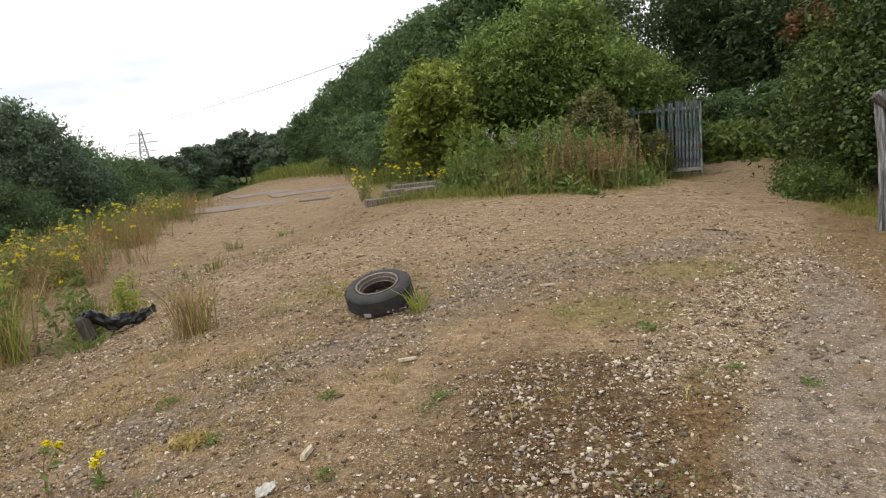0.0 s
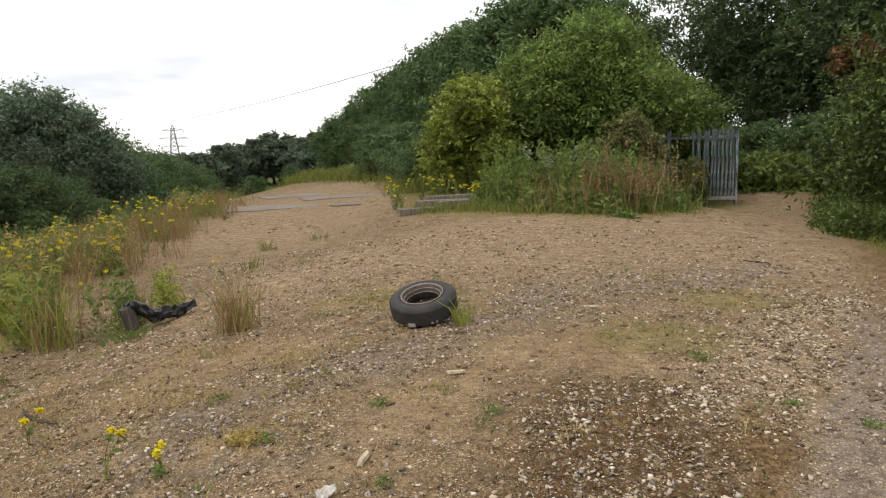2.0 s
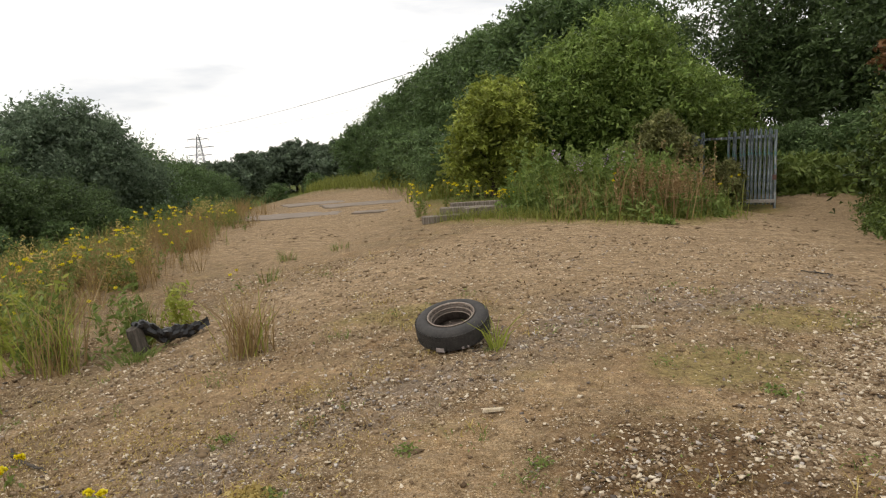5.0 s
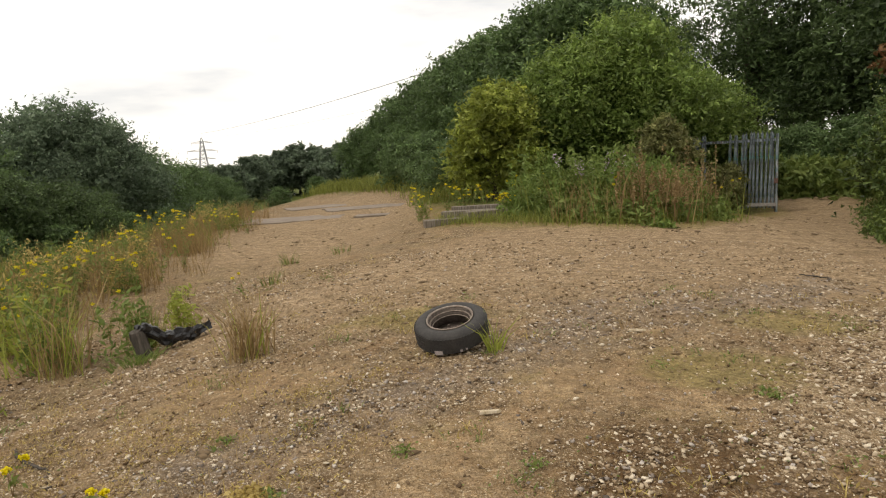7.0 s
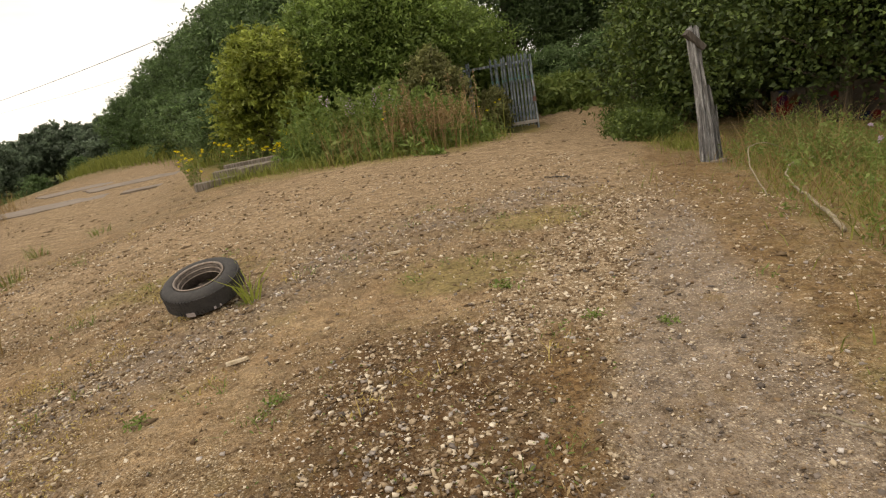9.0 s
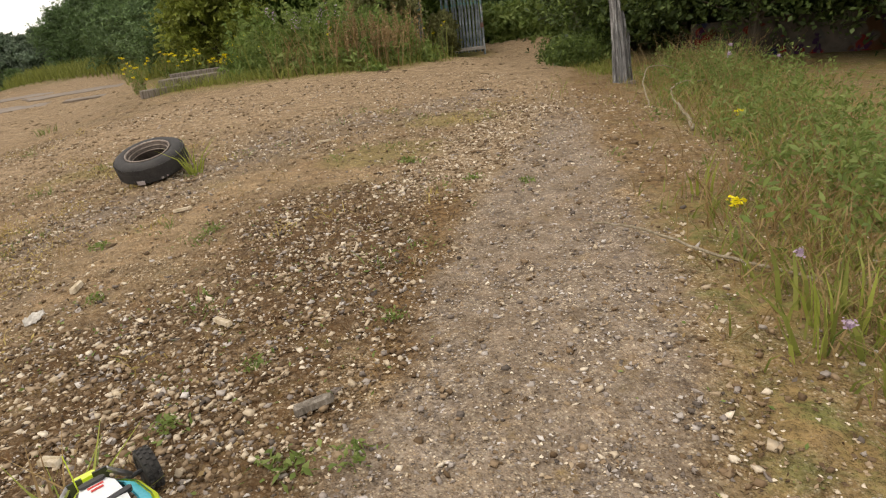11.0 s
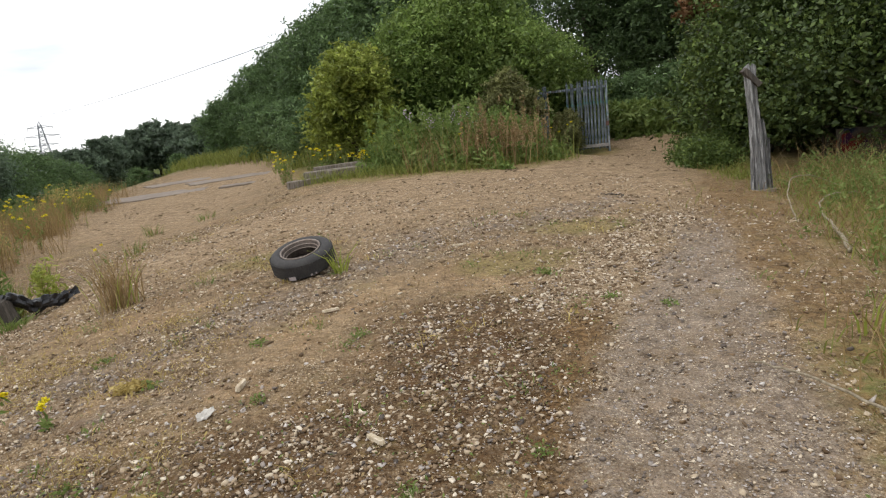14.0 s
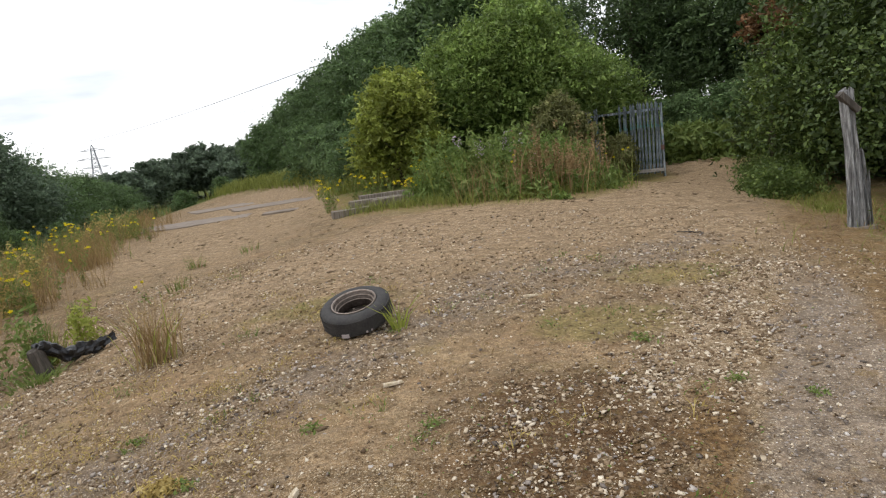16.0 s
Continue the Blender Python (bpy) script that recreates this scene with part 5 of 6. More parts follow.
    stuff("verge_herbs", weed_leaves(x, y, r.uniform(0.2, 0.6, len(x)), 0.018, 30, r), L_WEED, "tall pale green herbs in front of the sprayed wall", "weeds")
    x, y = scatter(420, r, tall_side)
    stuff("verge_stalks", blades(x, y, r.uniform(0.3, 0.9, len(x)), r.uniform(0.006, 0.012, len(x)), r, 0.7), L_STRAW, "tall dry stalks in front of the sprayed wall", "grass")
    for name, mat, n, label in (("post_grass", L_GRASS, 1500, "short green grass round the gate post"), ("post_straw", L_STRAW, 1300, "short dry grass round the gate post")):
        x, y = thin(*scatter(int(n * 1.3), r, [(4.6, 6.2, 0.9), (5.4, 7.6, 1.1), (6.2, 9.2, 0.9), (7.0, 11.4, 0.8), (8.0, 14.0, 0.7), (9.4, 17.4, 0.6)]))
        stuff(name, blades(x, y, r.uniform(0.04, 0.24, len(x)), r.uniform(0.005, 0.012, len(x)), r, 0.8), mat, label, "grass")
    # thin dry wisps over the sand
    x, y = r.uniform(-5, 3.4, 5200), r.uniform(0.4, 10, 5200)
    keep = r.uniform(0, 1, len(x)) < np.clip(0.15 + 0.6 * wobble(x, y, 0.7), 0, 1)
    x, y = x[keep], y[keep]
    stuff("wisps", blades(x, y, r.uniform(0.015, 0.06, len(x)), r.uniform(0.002, 0.005, len(x)), r, 1.2), L_STRAW, "short dry wisps of grass on the sand", "grass")


build_weeds()


def rosette(x, y, n, size, r, tall=0.05):
    c = np.stack([x + r.normal(size=n) * size * 0.5, y + r.normal(size=n) * size * 0.5, ground_z(x, y) + r.uniform(0.01, tall, n)], 1)
    return leaf_quads(c, size * 0.17, r, 1.0, 2.4)


def build_small_greens():
    r = np.random.default_rng(77)
    for x, y, s in ((-0.31, 3.78, 0.09), (-1.75, 3.55, 0.10), (-0.9, 2.95, 0.09), (1.94, 3.62, 0.10), (1.6, 3.9, 0.09), (-1.7, 2.3, 0.12), (0.05, 1.05, 0.12), (0.25, 1.0, 0.09), (-0.05, 1.75, 0.08), (0.55, 1.9, 0.08), (1.3, 4.78, 0.13), (-1.1, 4.0, 0.10), (-2.35, 4.3, 0.10), (-0.35, 1.45, 0.09)):
        w = thing("weed", "small green weed growing in the gravel", "weed", group="small weeds in the gravel")
        tagged(part("foliage", quads_mesh("foliage", rosette(x, y, 60, s * 0.8, r, 0.035), L_WEED), w), kind="stuff")
    for x, y, s in ((-1.88, 3.55, 0.11), (-1.25, 1.95, 0.11), (-1.55, 1.75, 0.09), (-2.3, 2.4, 0.10)):
        w = thing("moss_clump", "straw-yellow clump of dry moss on gravel", "moss", group="dry moss clumps")
        tagged(part("foliage", quads_mesh("foliage", rosette(x, y, 260, s, r, 0.05), L_MOSS), w), kind="stuff")


build_small_greens()


def build_slope_wisps():
    """Thin dry plants over the stony slope, gathered in loose patches."""
    r = np.random.default_rng(91)
    cx, cy = r.uniform(-4.6, -1.4, 60), r.uniform(1.2, 5.6, 60)
    k = r.integers(0, 60, 2600)
    x, y = cx[k] + r.normal(size=2600) * 0.11, cy[k] + r.normal(size=2600) * 0.11
    a = r.uniform(0, 1, 2600) < 0.6
    stuff("slope_straw", blades(x[a], y[a], r.uniform(0.03, 0.17, a.sum()), r.uniform(0.002, 0.005, a.sum()), r, 0.9), L_STRAW, "thin dry stalks on the stony slope", "grass")
    stuff("slope_weeds", weed_leaves(x[~a][:420], y[~a][:420], r.uniform(0.03, 0.14, 420), 0.008, 12, r), L_MOSS, "low yellowed weeds on the stony slope", "weeds")


build_slope_wisps()


def build_sprigs():
    """Small sprigs of green and of dry yellow growing all over the trodden gravel."""
    r = np.random.default_rng(123)
    cx, cy = r.uniform(-5.2, 3.6, 420), r.uniform(1.0, 12.0, 420)
    z = zones(cx, cy)
    ok = (z["road"] < 0.3) & (z["track"] < 0.6) & (r.uniform(0, 1, 420) < 0.35 + 0.5 * soft(-cx - 1.0, 2.0) + 0.4 * z["olive"] + 0.4 * z["moss"])
    cx, cy = cx[ok], cy[ok]
    for name, mat, share, label in (("sprigs", L_WEED, 0, "small green sprigs growing in the gravel"), ("dry_sprigs", L_MOSS, 1, "small dry yellow sprigs growing in the gravel"), ("brown_sprigs", L_DOCK, 2, "small brown withered sprigs in the gravel")):
        px, py = cx[share::3], cy[share::3]
        per = 14
        x = np.repeat(px, per) + r.normal(size=len(px) * per) * 0.055
        y = np.repeat(py, per) + r.normal(size=len(px) * per) * 0.055
        q = blades(x, y, r.uniform(0.02, 0.11, len(x)), r.uniform(0.004, 0.010, len(x)), r, 0.8)
        stuff(name, np.concatenate([q, weed_leaves(px, py, r.uniform(0.03, 0.12, len(px)), 0.011, 12, r)]), mat, label, "weeds")


build_sprigs()


def build_litter():
    """Dead leaves, moss crumbs and bits of stalk lying between the stones."""
    r = np.random.default_rng(321)
    n = 90000
    x, y = r.uniform(-5.0, 3.2, n), r.uniform(-0.4, 8.5, n)
    z = zones(x, y)
    fore = soft(1.2 - np.hypot((x + 0.8) / 2.2, (y - 1.2) / 1.6), 0.6) * (1 - z["road"])
    p = 0.05 + 0.16 * np.clip(wobble(x, y, 1.6), 0, 1) + 0.55 * z["moss"] + 0.5 * z["rust"] * (x < 2.4) + 0.25 * fore + 0.3 * z["olive"]
    ok = r.uniform(0, 1, n) < p * (1 - 0.85 * z["road"]) * (1 - 0.6 * z["sand"])
    x, y = x[ok], y[ok]
    c = np.stack([x, y, ground_z(x, y) + r.uniform(0.004, 0.014, len(x))], 1)
    kind = r.integers(0, 10, len(x))
    for name, mat, rows, label in (("leaf_litter", L_LITTER, kind < 6, "dark brown dead leaves and moss between the stones"), ("stalk_litter", L_STRAW, kind > 7, "dry straw bits lying between the stones"), ("moss_crumbs", L_WEED, (kind > 5) & (kind < 8) & (r.uniform(0, 1, len(x)) < 0.45), "crumbs of green moss between the stones")):
        stuff(name, leaf_quads(c[rows], np.full(rows.sum(), 0.011), r, 2.2, 2.0), mat, label, "litter")


build_litter()


# grass tufts that stand alone
def tuft(name, label, x, y, n, tall, spread, mats, lean=0.3, wide=0.008, seed=1, wild=0.7):
    r = np.random.default_rng(seed)
    t = thing(name, label, "grass tuft", pose(x, y, 0))
    for i, (mat, share) in enumerate(mats):
        k = int(n * share)
        px, py = r.normal(size=k) * spread, r.normal(size=k) * spread
        q = blades(px, py, tall * r.uniform(0.5, 1.05, k), wide * r.uniform(0.6, 1.4, k), r, lean, ground_z(x + px, y + py), np.arctan2(py, px) + r.normal(size=k) * wild)
        tagged(part("foliage", quads_mesh("foliage", q, mat), t), kind="stuff")
    return t


tuft("grass_tuft", "dry brown grass tuft standing alone on the sand", -3.08, 6.36, 150, 0.76, 0.12, ((L_STRAW, 0.35), (L_DOCK, 0.55), (L_BLADE, 0.10)), 0.42, 0.010, 1, 1.8)
tuft("grass_tuft", "tall green and brown grass clump at the edge of the sand", -5.48, 6.80, 80, 1.18, 0.14, ((L_BLADE, 0.40), (L_STRAW, 0.15), (L_DOCK, 0.45)), 0.42, 0.012, 2, 2.4)
tuft("grass_tuft", "green grass clump at the edge of the sand", -6.0, 7.1, 70, 0.9, 0.20, ((L_BLADE, 0.80), (L_STRAW, 0.20)), 0.50, 0.016, 3, 2.0)
tuft("grass_tuft", "tall green and brown grass clump at the edge of the sand", -6.75, 7.3, 46, 0.85, 0.16, ((L_DOCK, 0.5), (L_BLADE, 0.5)), 0.46, 0.011, 4, 2.4)
tuft("grass_tuft", "small green grass clump beside the stump", -5.02, 7.75, 160, 0.5, 0.09, ((L_GRASS, 1.0),), 0.3, 0.012, 5)
tuft("grass_tuft", "low green tuft at the foot of the stump", -4.66, 6.95, 150, 0.16, 0.12, ((L_WEED, 1.0),), 0.9, 0.016, 6)
tuft("grass_tuft", "bright green blades growing beside the tyre", -0.58, 5.80, 26, 0.34, 0.035, ((L_BLADE, 1.0),), 0.55, 0.015, 7)
tuft("grass_tuft", "pale dry grass lying beside the gravel", -0.55, 1.0, 60, 0.22, 0.05, ((L_BLADE, 0.5), (L_STRAW, 0.5)), 1.3, 0.010, 8)
tuft("grass_tuft", "small dark sprig standing on the sand", 0.62, 6.4, 16, 0.26, 0.03, ((L_DOCK, 1.0),), 0.6, 0.006, 9)
tuft("grass_tuft", "green blades at the edge of the verge", 2.75, 2.75, 14, 0.36, 0.05, ((L_BLADE, 0.7), (L_STRAW, 0.3)), 0.35, 0.016, 10)
tuft("grass_tuft", "broad green blades at the edge of the verge", 2.05, 1.0, 40, 0.3, 0.14, ((L_BLADE, 0.5), (L_GRASS, 0.5)), 0.4, 0.018, 12)
for i, (x, y, s) in enumerate(((-5.9, 9.1, 0.6), (-4.7, 11.0, 0.4), (-4.1, 13.6, 0.3), (-5.2, 13.4, 0.4), (-6.1, 10.6, 0.45))):
    tuft("grass_tuft", "thin green thistle clump on the sand", x, y, 60, s * 0.75, 0.10, ((L_WEED, 0.7), (L_STRAW, 0.3)), 0.5, 0.010, 20 + i)


def build_side_weeds():
    """Leafy plants round the tall grass at the edge of the sand."""
    r = np.random.default_rng(55)
    for i, (x, y, tall, n) in enumerate(((-5.75, 7.0, 0.95, 8), (-6.0, 7.3, 0.9, 8), (-5.0, 7.5, 0.75, 7), (-6.9, 7.6, 0.8, 7), (-6.25, 6.05, 0.5, 5), (-5.0, 8.6, 0.55, 6), (-7.2, 8.2, 0.7, 8), (-5.6, 5.6, 0.35, 5))):
        px, py = x + r.normal(size=n) * 0.13, y + r.normal(size=n) * 0.13
        t = thing("tall_weed", "leafy green weed beside the tall grass", "weed", group="weeds beside the tall grass")
        tagged(part("foliage", quads_mesh("foliage", weed_leaves(px, py, tall * r.uniform(0.7, 1.1, n), 0.036, 46, r), L_BLADE if i % 2 else L_WEED), t), kind="stuff")
        tagged(part("stem", quads_mesh("stem", blades(px, py, tall * r.uniform(0.8, 1.1, n), np.full(n, 0.008), r, 0.15), L_DOCK), t), kind="stuff")


build_side_weeds()


# ragwort, plant by plant
def ragwort(x, y, tall, heads, seed, label, group, size=1.0, lean=(0.0, 0.0), tips=()):
    r = np.random.default_rng(seed)
    z0 = float(ground_z(x, y))
    t = thing("ragwort", label, "ragwort", pose(x, y, z0), group=group)
    s, hx, hy, hz = Soup(), [], [], []
    for i in range(heads):
        a = r.uniform(0, 2 * np.pi)
        d = tall * r.uniform(0.15, 0.45) * max(size, 1.0)
        ex, ey, ez = d * math.cos(a) + lean[0], d * math.sin(a) + lean[1], tall * r.uniform(0.72, 1.0)
        if i < len(tips):
            ex, ey, ez = tips[i]
        s.tube([(0, 0, -0.01), (ex * 0.25, ey * 0.25, ez * 0.5), (ex, ey, ez)], [0.004, 0.0035, 0.0025], 4)
        hx.append(ex), hy.append(ey), hz.append(ez)
    tagged(part("stem", s.mesh("stem", L_DOCK), t, "reddish-brown branching stems"), kind="stuff")
    n = (44 if tall > 0.55 else 9) * heads
    u = r.uniform(0.05, 0.9, n)
    i = r.integers(0, heads, n)
    c = np.stack([np.array(hx)[i] * u ** 1.5, np.array(hy)[i] * u ** 1.5, np.array(hz)[i] * u], 1) + r.normal(size=(n, 3)) * 0.025
    part("leaves", quads_mesh("leaves", leaf_quads(c, 0.024, r, 0.3, 3.0), L_WEED), t)
    for k in range(heads):
        m = 26
        b = unit(r.normal(size=(m, 3))) * np.array([0.045, 0.045, 0.028]) * size * r.uniform(0.3, 1, (m, 1)) + np.array([hx[k], hy[k], hz[k]])
        petals = np.concatenate([leaf_quads(b + r.normal(size=b.shape) * 0.003, 0.019, r, 2.0, 1.0) for _ in range(3)])
        part("flower_head", quads_mesh("flower_head", petals, L_FLOWER), t, "bright yellow flower cluster")
    return t


FORE = "ragwort plants in the gravel"
ragwort(-1.45, 1.14, 0.46, 7, 1, "flowering yellow ragwort rooted in dry gravel", FORE, 1.25,
        tips=((-0.12, 0.0, 0.44), (-0.05, 0.03, 0.33), (0.02, 0.05, 0.42), (0.06, 0.02, 0.24), (-0.02, -0.03, 0.17), (-0.28, -0.08, 0.27), (-0.09, 0.02, 0.39)))
ragwort(-2.2, 1.75, 0.32, 4, 2, "flowering yellow ragwort rooted in dry gravel", FORE, 1.1)
ragwort(-1.03, 1.10, 0.20, 1, 3, "small single-headed ragwort in dry gravel", FORE, 0.8)
ragwort(-2.58, 3.2, 0.33, 2, 4, "thin ragwort on the dry sandy slope", FORE, 0.6)
ragwort(-2.22, 3.17, 0.22, 2, 5, "thin ragwort on the dry sandy slope", FORE, 0.6)
ragwort(-2.75, 2.35, 0.36, 3, 6, "thin ragwort on the dry sandy slope", FORE, 0.6)
ragwort(-3.15, 2.75, 0.36, 3, 8, "thin ragwort on the dry sandy slope", FORE, 0.6)
rr = random.Random(9)
for i in range(44):
    k = i / 43
    x = -7.4 - 3.2 * k + rr.uniform(-1.3, 1.5)
    y = 7.2 + 13.5 * k + rr.uniform(-1.5, 1.5)
    ragwort(x, y, rr.uniform(0.55, 1.1), rr.choice((2, 3, 4)), 100 + i, "flowering yellow ragwort at the edge of the hollow", "ragwort along the hollow", 1.0)
for i in range(26):
    ragwort(rr.uniform(-3.0, 0.4), rr.uniform(16.6, 18.4), rr.uniform(0.4, 1.05), rr.choice((2, 3, 3, 4)), 200 + i, "flowering yellow ragwort beside the old timbers", "ragwort by the timbers", 1.05)
for i, (x, y, tall) in enumerate(((-6.3, 7.5, 0.75), (-6.9, 7.7, 0.6), (-5.7, 8.0, 0.7), (-4.9, 10.4, 0.4), (-3.4, 3.0, 0.25), (-3.6, 3.9, 0.3), (-3.1, 2.0, 0.3))):
    ragwort(x, y, tall, 2, 500 + i, "thin ragwort with a few yellow heads", "thin ragwort on the sand", 0.7)
for i, (x, y) in enumerate(((2.0, 15.2), (4.9, 17.2), (5.6, 19.0), (2.25, 1.75), (4.4, 4.3))):
    ragwort(x, y, 0.95 if y > 10 else 0.28, 2 if y > 10 else 1, 300 + i, "single ragwort among green weeds", "ragwort among weeds", 1.0)


def thistle(x, y, tall, seed):
    r = np.random.default_rng(seed)
    t = thing("thistle", "thin thistle with a mauve head in the verge", "thistle", pose(x, y, float(ground_z(x, y))), group="thistles of the verge")
    e = (r.normal() * 0.06, r.normal() * 0.06, tall)
    part("stem", Soup().tube([(0, 0, -0.01), (e[0] * 0.3, e[1] * 0.3, tall * 0.5), e], [0.005, 0.004, 0.003], 5).mesh("stem", L_WEED), t)
    part("flower_head", quads_mesh("flower_head", leaf_quads(np.array(e) + r.normal(size=(50, 3)) * 0.008, 0.010, r, 0.5, 1.6), L_THISTLE), t, "mauve flower head")


for i, (x, y, h_) in enumerate(((1.92, 0.92, 0.2), (2.15, 1.25, 0.24), (4.6, 4.9, 0.7), (5.0, 5.3, 0.75), (5.3, 5.0, 0.65))):
    thistle(x, y, h_, 400 + i)


# ---- fallen sticks, litter ----
def stick(name, label, cat, pts, rad, mat, group=""):
    q = np.array(pts, float)
    u = np.linspace(0, len(q) - 1, 6 * len(q))
    near = np.exp(-((u[:, None] - np.arange(len(q))[None]) ** 2) / 0.42)
    q = (near[..., None] * q[None]).sum(1) / near.sum(1)[:, None]
    wave = np.random.default_rng(len(pts) * 7 + int(abs(q[0, 0]) * 50)).normal(size=q.shape) * np.mean(rad) * 0.5
    rad = np.interp(u, np.arange(len(pts)), rad)
    q += wave
    p = np.array([(x, y, float(ground_z(x, y)) + h_) for x, y, h_ in q])
    return thing(name, label, cat, data=Soup().tube(p, rad, 7).mesh(name, mat, True), group=group)


def chip(label, x, y, size, turn, mat=None):
    sx, sy, sz = size
    s = Soup().add([(-sx / 2, -sy / 2, 0), (sx * 0.42, -sy * 0.5, 0), (sx / 2, 0, 0.002), (sx * 0.3, sy / 2, 0), (-sx / 2, sy * 0.35, 0),
                    (-sx * 0.48, -sy * 0.4, sz), (sx * 0.38, -sy * 0.4, sz * 0.8), (sx * 0.44, 0, sz), (sx * 0.28, sy * 0.4, sz * 0.7), (-sx * 0.44, sy * 0.3, sz)],
                   [(4, 3, 2, 1, 0), (5, 6, 7, 8, 9), (0, 1, 6, 5), (1, 2, 7, 6), (2, 3, 8, 7), (3, 4, 9, 8), (4, 0, 5, 9)])
    return thing("wood_chip", label, "wood chip", pose(x, y, float(ground_z(x, y)) + 0.012, 3, -4, turn), data=s.mesh("wood_chip", mat or M_STICK), group="wood chips on the ground")


chip("pale split wood chip on the sand", -1.05, 3.2, (0.13, 0.035, 0.03), 78)
chip("pale split wood chip on the gravel", -0.18, 2.2, (0.14, 0.035, 0.02), -55)
chip("pale flat wood chip on the sand", -0.585, 4.51, (0.15, 0.035, 0.02), 5)
chip("pale flat wood chip on the sand", 0.715, 6.31, (0.16, 0.03, 0.02), -12)
chip("grey wood chip on the gravel", 0.16, 1.35, (0.15, 0.05, 0.025), 10, M_PLANK)
chip("pale split wood chip on the gravel", -0.58, 0.95, (0.14, 0.04, 0.02), 55)
chip("pale wood chip on the gravel", -0.72, 1.45, (0.09, 0.04, 0.02), -30)
stick("stick", "thin pale stick lying on gravel", "stick", ((-1.12, 0.5, 0.01), (-1.0, 0.66, 0.014), (-0.9, 0.8, 0.012)), [0.008, 0.009, 0.006], M_STICK, "fallen sticks")
stick("stick", "thin pale stick lying on gravel", "stick", ((0.44, 0.5, 0.01), (0.46, 0.62, 0.012), (0.45, 0.74, 0.01)), [0.006, 0.006, 0.005], M_STICK, "fallen sticks")
stick("stick", "dark twig lying on the sand", "stick", ((3.25, 8.98, 0.015), (3.42, 8.86, 0.03), (3.58, 8.78, 0.015)), [0.008, 0.011, 0.006], M_STUMP, "fallen sticks")
stick("stick", "dark wiry root on the dry slope", "stick", ((-4.3, 4.75, 0.01), (-4.05, 4.45, 0.05), (-3.85, 4.35, 0.02), (-3.65, 4.2, 0.05), (-3.5, 4.12, 0.01)), [0.006, 0.010, 0.012, 0.010, 0.005], M_STUMP, "fallen sticks")
stick("branch", "bleached fallen branch lying in the verge", "branch", ((4.05, 4.6, 0.03), (4.3, 5.0, 0.06), (4.55, 5.5, 0.10), (4.8, 6.0, 0.12), (5.1, 6.5, 0.16), (5.5, 6.9, 0.20), (5.9, 7.2, 0.2), (6.5, 7.6, 0.14)), [0.022, 0.020, 0.017, 0.013, 0.010, 0.008, 0.007, 0.005], M_BRANCH, "fallen branches")
stick("branch", "thin bare branch arching over the verge grass", "branch", ((4.5, 6.0, 0.05), (4.9, 6.8, 0.22), (5.4, 7.5, 0.38), (6.1, 8.0, 0.34), (6.8, 8.2, 0.12)), [0.008, 0.008, 0.007, 0.006, 0.004], M_BRANCH, "fallen branches")
stick("branch", "thin bare branch arching over the verge grass", "branch", ((2.35, 1.35, 0.02), (2.1, 1.75, 0.05), (1.9, 2.2, 0.10), (1.85, 2.5, 0.04)), [0.008, 0.008, 0.007, 0.005], M_BRANCH, "fallen branches")


def build_rag():
    r = np.random.default_rng(8)
    x, y = -1.18, 2.86
    n = 9
    gx, gy = np.meshgrid(np.linspace(-0.05, 0.05, n), np.linspace(-0.032, 0.032, n))
    gz = 0.026 + 0.012 * np.sin(34 * gx + 22 * gy) + 0.006 * r.normal(size=gx.shape)
    top = np.stack([gx * (1 + 0.2 * r.normal(size=gx.shape) * 0.3), gy, np.maximum(gz, 0.008)], -1).reshape(-1, 3)
    low = top - np.array([0, 0, 0.006])
    idx = np.arange(n * n).reshape(n, n)
    f = [(idx[i, j], idx[i, j + 1], idx[i + 1, j + 1], idx[i + 1, j]) for i in range(n - 1) for j in range(n - 1)]
    f2 = [tuple(k + n * n for k in q[::-1]) for q in f]
    rim = list(idx[0, :]) + list(idx[1:, -1]) + list(idx[-1, -2::-1]) + list(idx[-2:0:-1, 0])
    f3 = [(rim[(i + 1) % len(rim)], rim[i], rim[i] + n * n, rim[(i + 1) % len(rim)] + n * n) for i in range(len(rim))]
    thing("crumpled_paper", "crumpled dirty white paper lying on gravel", "litter", pose(x, y, float(ground_z(x, y)) + 0.004, 0, 0, 20), data=Soup().add(np.concatenate([top, low]), f + f2 + f3).mesh("crumpled_paper", M_RAG))


build_rag()

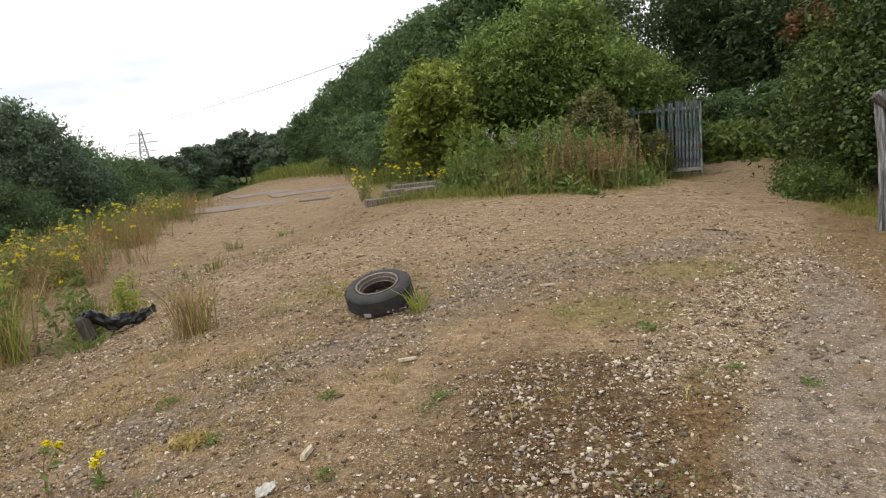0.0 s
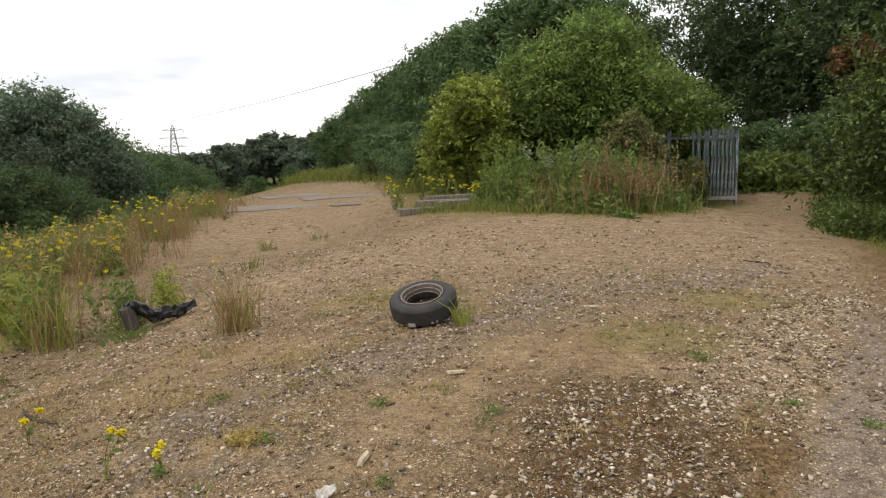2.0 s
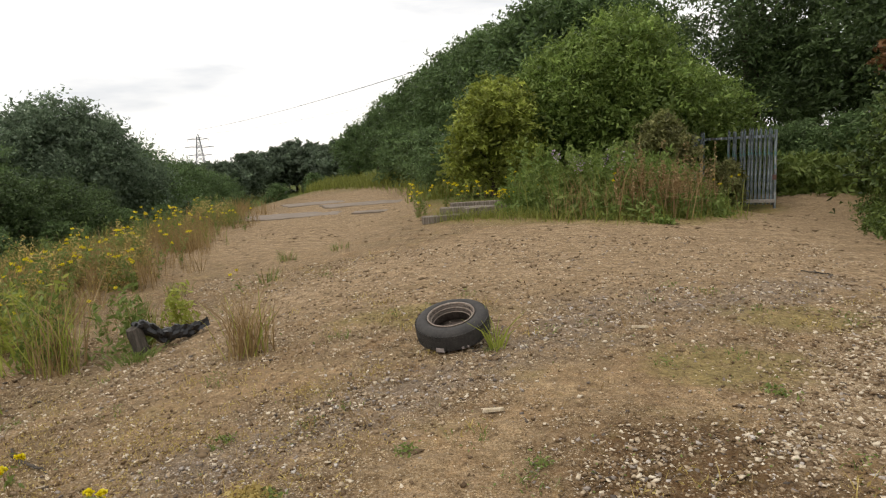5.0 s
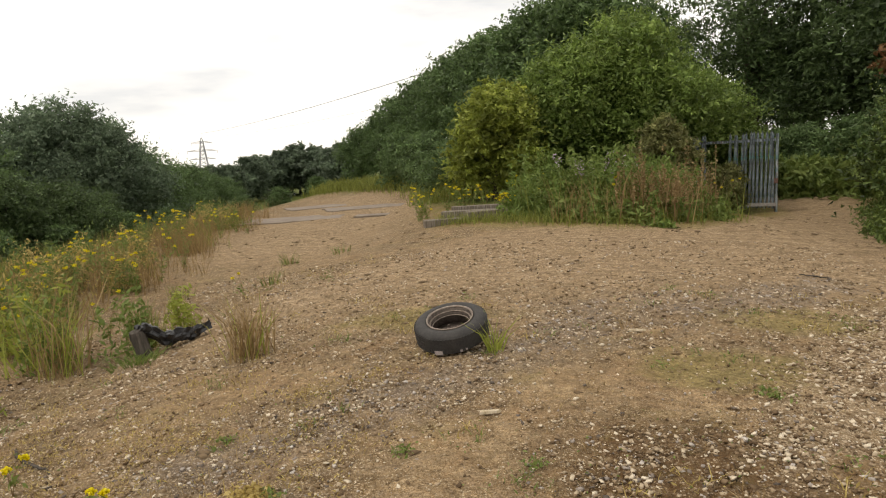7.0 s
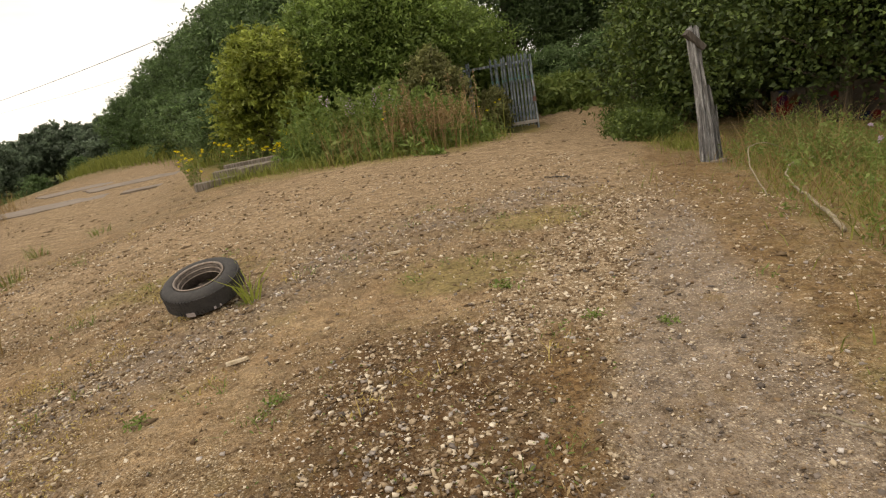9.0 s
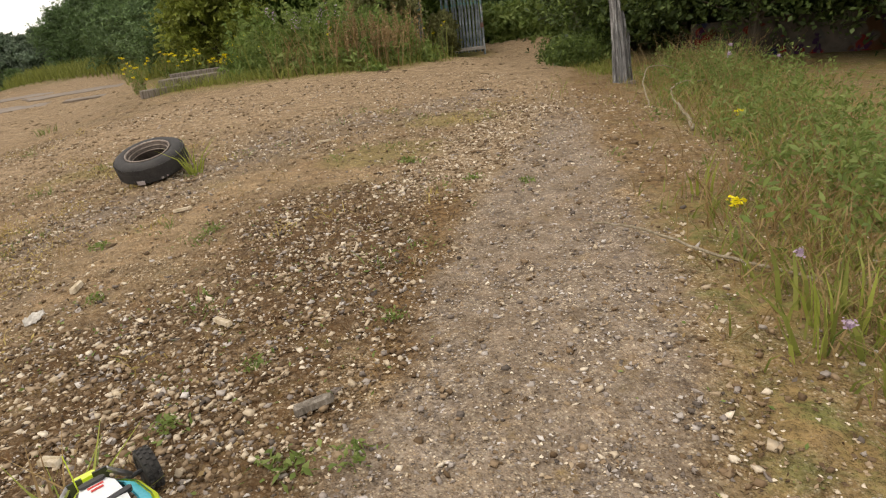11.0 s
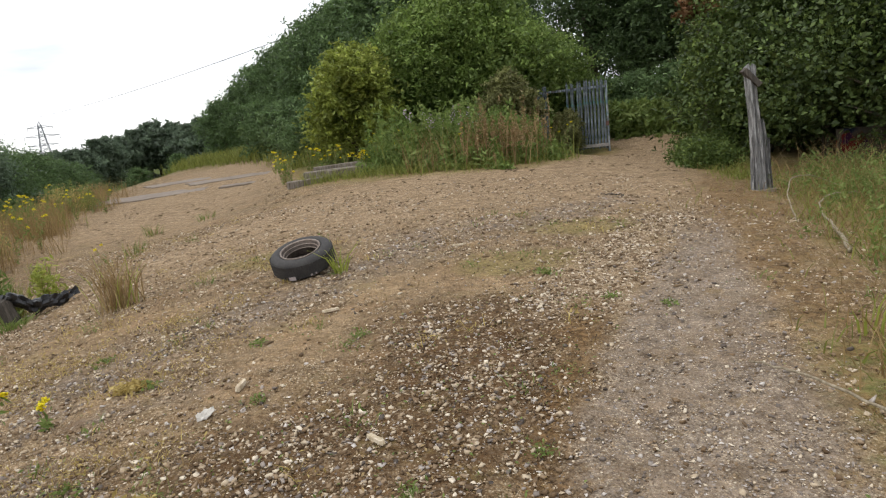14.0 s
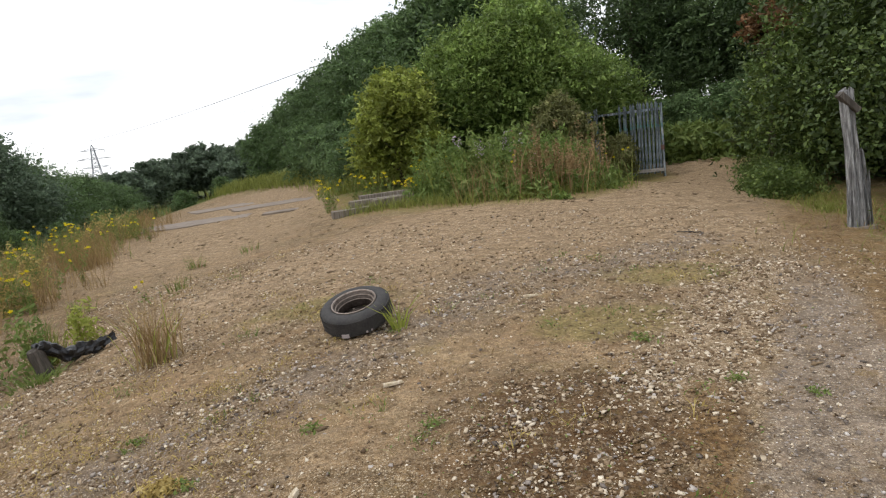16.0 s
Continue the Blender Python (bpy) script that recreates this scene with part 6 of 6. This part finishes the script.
# ---- the radio-controlled buggy ----
def build_buggy():
    black = plain_mat("buggy_black_plastic", (0.014, 0.014, 0.015), (0.035, 0.034, 0.034), 20, 0.5, bump=0.1, spec=0.5)
    tyre_m = plain_mat("buggy_dusty_tyre", (0.025, 0.024, 0.023), (0.06, 0.055, 0.05), 30, 0.85)
    white = plain_mat("buggy_white_shell", (0.62, 0.63, 0.63), (0.76, 0.77, 0.77), 14, 0.3, bump=0.03, spec=0.5)
    cyan = plain_mat("buggy_cyan_shell", (0.05, 0.36, 0.44), (0.10, 0.50, 0.58), 14, 0.3, bump=0.03, spec=0.5)
    lime = plain_mat("buggy_lime_shell", (0.50, 0.62, 0.03), (0.62, 0.74, 0.06), 14, 0.3, bump=0.03, spec=0.5)
    red = plain_mat("buggy_red", (0.45, 0.03, 0.025), (0.60, 0.06, 0.04), 14, 0.4)
    steel = plain_mat("buggy_steel", (0.4, 0.4, 0.42), (0.6, 0.6, 0.62), 14, 0.3, 0.9)
    x, y = -0.405, 0.93
    t = thing("rc_buggy", "radio-controlled off-road buggy with cyan, lime and white shell", "toy car", pose(x, y, float(ground_z(x, y)) + 0.012, 0, 0, 28) @ Matrix.Scale(1.12, 4))
    part("chassis", Soup().box((0.12, 0.40, 0.012), Matrix.Translation((0, 0, 0.045)), 0.03).mesh("chassis", black), t)
    # shell: loft of cross-sections along the car, nose towards +y
    st = [(-0.145, 0.075, 0.08, 0.055), (-0.10, 0.104, 0.108, 0.055), (-0.03, 0.112, 0.125, 0.055), (0.04, 0.098, 0.135, 0.055), (0.10, 0.068, 0.115, 0.055), (0.155, 0.042, 0.092, 0.055), (0.20, 0.032, 0.072, 0.055)]
    def loft(k0, k1, lo, hi, zoff=0.0, wk=1.0):
        n, v, f = 11, [], []
        for yy, w, h_, z0 in st[k0:k1]:
            for i in range(n):
                u = lo + (hi - lo) * i / (n - 1)
                a = math.pi * u
                v.append((-w * wk * math.cos(a), yy, z0 + (h_ - z0 + zoff) * math.sin(a) ** 0.7 + 0.002))
        m = k1 - k0
        inner = [(a * 0.95, b, c - 0.003) for a, b, c in v]
        q = len(v)
        for k in range(m - 1):
            for i in range(n - 1):
                f += [(k * n + i, k * n + i + 1, (k + 1) * n + i + 1, (k + 1) * n + i), (q + (k + 1) * n + i, q + (k + 1) * n + i + 1, q + k * n + i + 1, q + k * n + i)]
        return Soup().add(v + inner, f)
    part("side_pod", loft(0, 6, 0.02, 0.30).mesh("side_pod", cyan, True), t, "cyan side of the shell")
    part("side_pod", loft(0, 6, 0.70, 0.98).mesh("side_pod", cyan, True), t, "cyan side of the shell")
    part("shell_edge", loft(1, 7, 0.13, 0.19, 0.008, 1.03).mesh("shell_edge", lime, True), t, "lime stripe")
    part("shell_edge", loft(1, 7, 0.81, 0.87, 0.008, 1.03).mesh("shell_edge", lime, True), t, "lime stripe")
    part("cab", loft(1, 5, 0.36, 0.64, 0.016).mesh("cab", white, True), t, "white cab")
    part("nose", loft(4, 7, 0.05, 0.95, 0.007, 1.05).mesh("nose", lime, True), t, "lime nose")
    part("windscreen", Soup().box((0.06, 0.05, 0.006), pose(0, 0.088, 0.139, -22, 0, 0), 0.01).mesh("windscreen", black), t)
    part("side_window", loft(3, 5, 0.31, 0.385, 0.012).mesh("side_window", black, True), t)
    part("side_window", loft(3, 5, 0.615, 0.69, 0.012).mesh("side_window", black, True), t)
    for k, wd in ((0.0, 0.036), (-0.014, 0.028)):
        part("decal", Soup().box((wd, 0.007, 0.002), pose(0, 0.045 + k, 0.1525, -4, 0, 0)).mesh("decal", red), t, "red decal bar")
    part("engine_head", Soup().lathe([(0.006, 0), (0.026, 0), (0.026, 0.03), (0.020, 0.036), (0.012, 0.036), (0.010, 0.02), (0.006, 0.02)], 20, Matrix.Translation((-0.012, -0.055, 0.128)) @ Matrix.Scale(1.0, 4)).mesh("engine_head", black, True), t)
    part("tank_cover", Soup().box((0.10, 0.016, 0.012), pose(0.012, -0.02, 0.139, 4, 0, 8), 0.005).mesh("tank_cover", black), t)
    part("rear_deck", Soup().box((0.115, 0.07, 0.012), pose(0, -0.10, 0.118, 10, 0, 0), 0.028).mesh("rear_deck", white), t, "white rear deck")
    part("filter", Soup().tube([(0.05, -0.135, 0.07), (0.05, -0.135, 0.1)], [0.02, 0.017], 10).mesh("filter", red), t, "red air filter")
    part("exhaust", Soup().tube([(-0.06, -0.08, 0.07), (-0.07, -0.15, 0.08), (-0.03, -0.19, 0.085)], [0.014, 0.02, 0.01], 10).mesh("exhaust", steel, True), t, "metal exhaust")
    wing = part("rear_wing", Soup().box((0.215, 0.070, 0.006), pose(0, -0.232, 0.128, -16, 0, 0), 0.006).mesh("rear_wing", black), t)
    for k in (-1, 1):
        part("end_plate", Soup().box((0.004, 0.095, 0.042), pose(0.109 * k, -0.232, 0.130), 0.001).mesh("end_plate", black), wing)
        part("wing_bolt", Soup().tube([(0.034 * k, -0.236, 0.131), (0.034 * k, -0.235, 0.138)], [0.008, 0.007], 10).mesh("wing_bolt", steel), wing, "steel bolt")
        part("wing_strut", Soup().tube([(0.03 * k, -0.17, 0.07), (0.03 * k, -0.23, 0.126)], [0.005, 0.005], 6).mesh("wing_strut", black), t)
    part("nose_fin", Soup().box((0.055, 0.03, 0.008), pose(0, 0.205, 0.088, -8, 0, 0), 0.006).mesh("nose_fin", lime), t, "lime fin on the nose")
    part("bumper", Soup().box((0.10, 0.03, 0.03), Matrix.Translation((0, 0.225, 0.05)), 0.012).mesh("bumper", black), t)
    for fy, k in ((0.165, -1), (0.165, 1), (-0.165, -1), (-0.165, 1)):
        part("shock_tower", Soup().box((0.035, 0.006, 0.07), Matrix.Translation((0.03 * k, fy * 0.9, 0.09)), 0.002).mesh("shock_tower", black), t)
        part("shock", Soup().tube([(0.045 * k, fy * 0.92, 0.115), (0.095 * k, fy, 0.055)], [0.008, 0.008], 8).mesh("shock", steel), t, "metal shock absorber")
        part("suspension_arm", Soup().tube([(0.03 * k, fy, 0.045), (0.125 * k, fy, 0.05)], [0.008, 0.006], 6).mesh("suspension_arm", black), t)
        wheel = part("wheel", Soup().lathe([(0.006, -0.012), (0.034, -0.018), (0.036, 0.018), (0.028, 0.016), (0.02, 0.004), (0.006, 0.006)], 20).mesh("wheel", black, True), t, at=pose(0.14 * k, fy, 0.045, 0, 90 * k, 0))
        rw = 0.024 if fy < 0 else 0.020
        part("tyre", Soup().lathe([(0.036, -rw), (0.052, -rw), (0.057, -rw * 0.7), (0.057, rw * 0.7), (0.052, rw), (0.036, rw)], 28).mesh("tyre", tyre_m, True), wheel)
        knobs = Soup()
        for i in range(18):
            for z in (-0.013, 0, 0.013):
                a = 2 * math.pi * (i + (0.5 if z == 0 else 0)) / 18
                knobs.box((0.006, 0.010, 0.008), Matrix.Rotation(a, 4, "Z") @ Matrix.Translation((0.058, 0, z)))
        part("tread", knobs.mesh("tread", tyre_m), wheel)
    part("aerial", Soup().tube([(-0.03, 0.10, 0.08), (-0.035, 0.09, 0.24)], [0.002, 0.0015], 5).mesh("aerial", lime), t)


build_buggy()
build_pebbles()
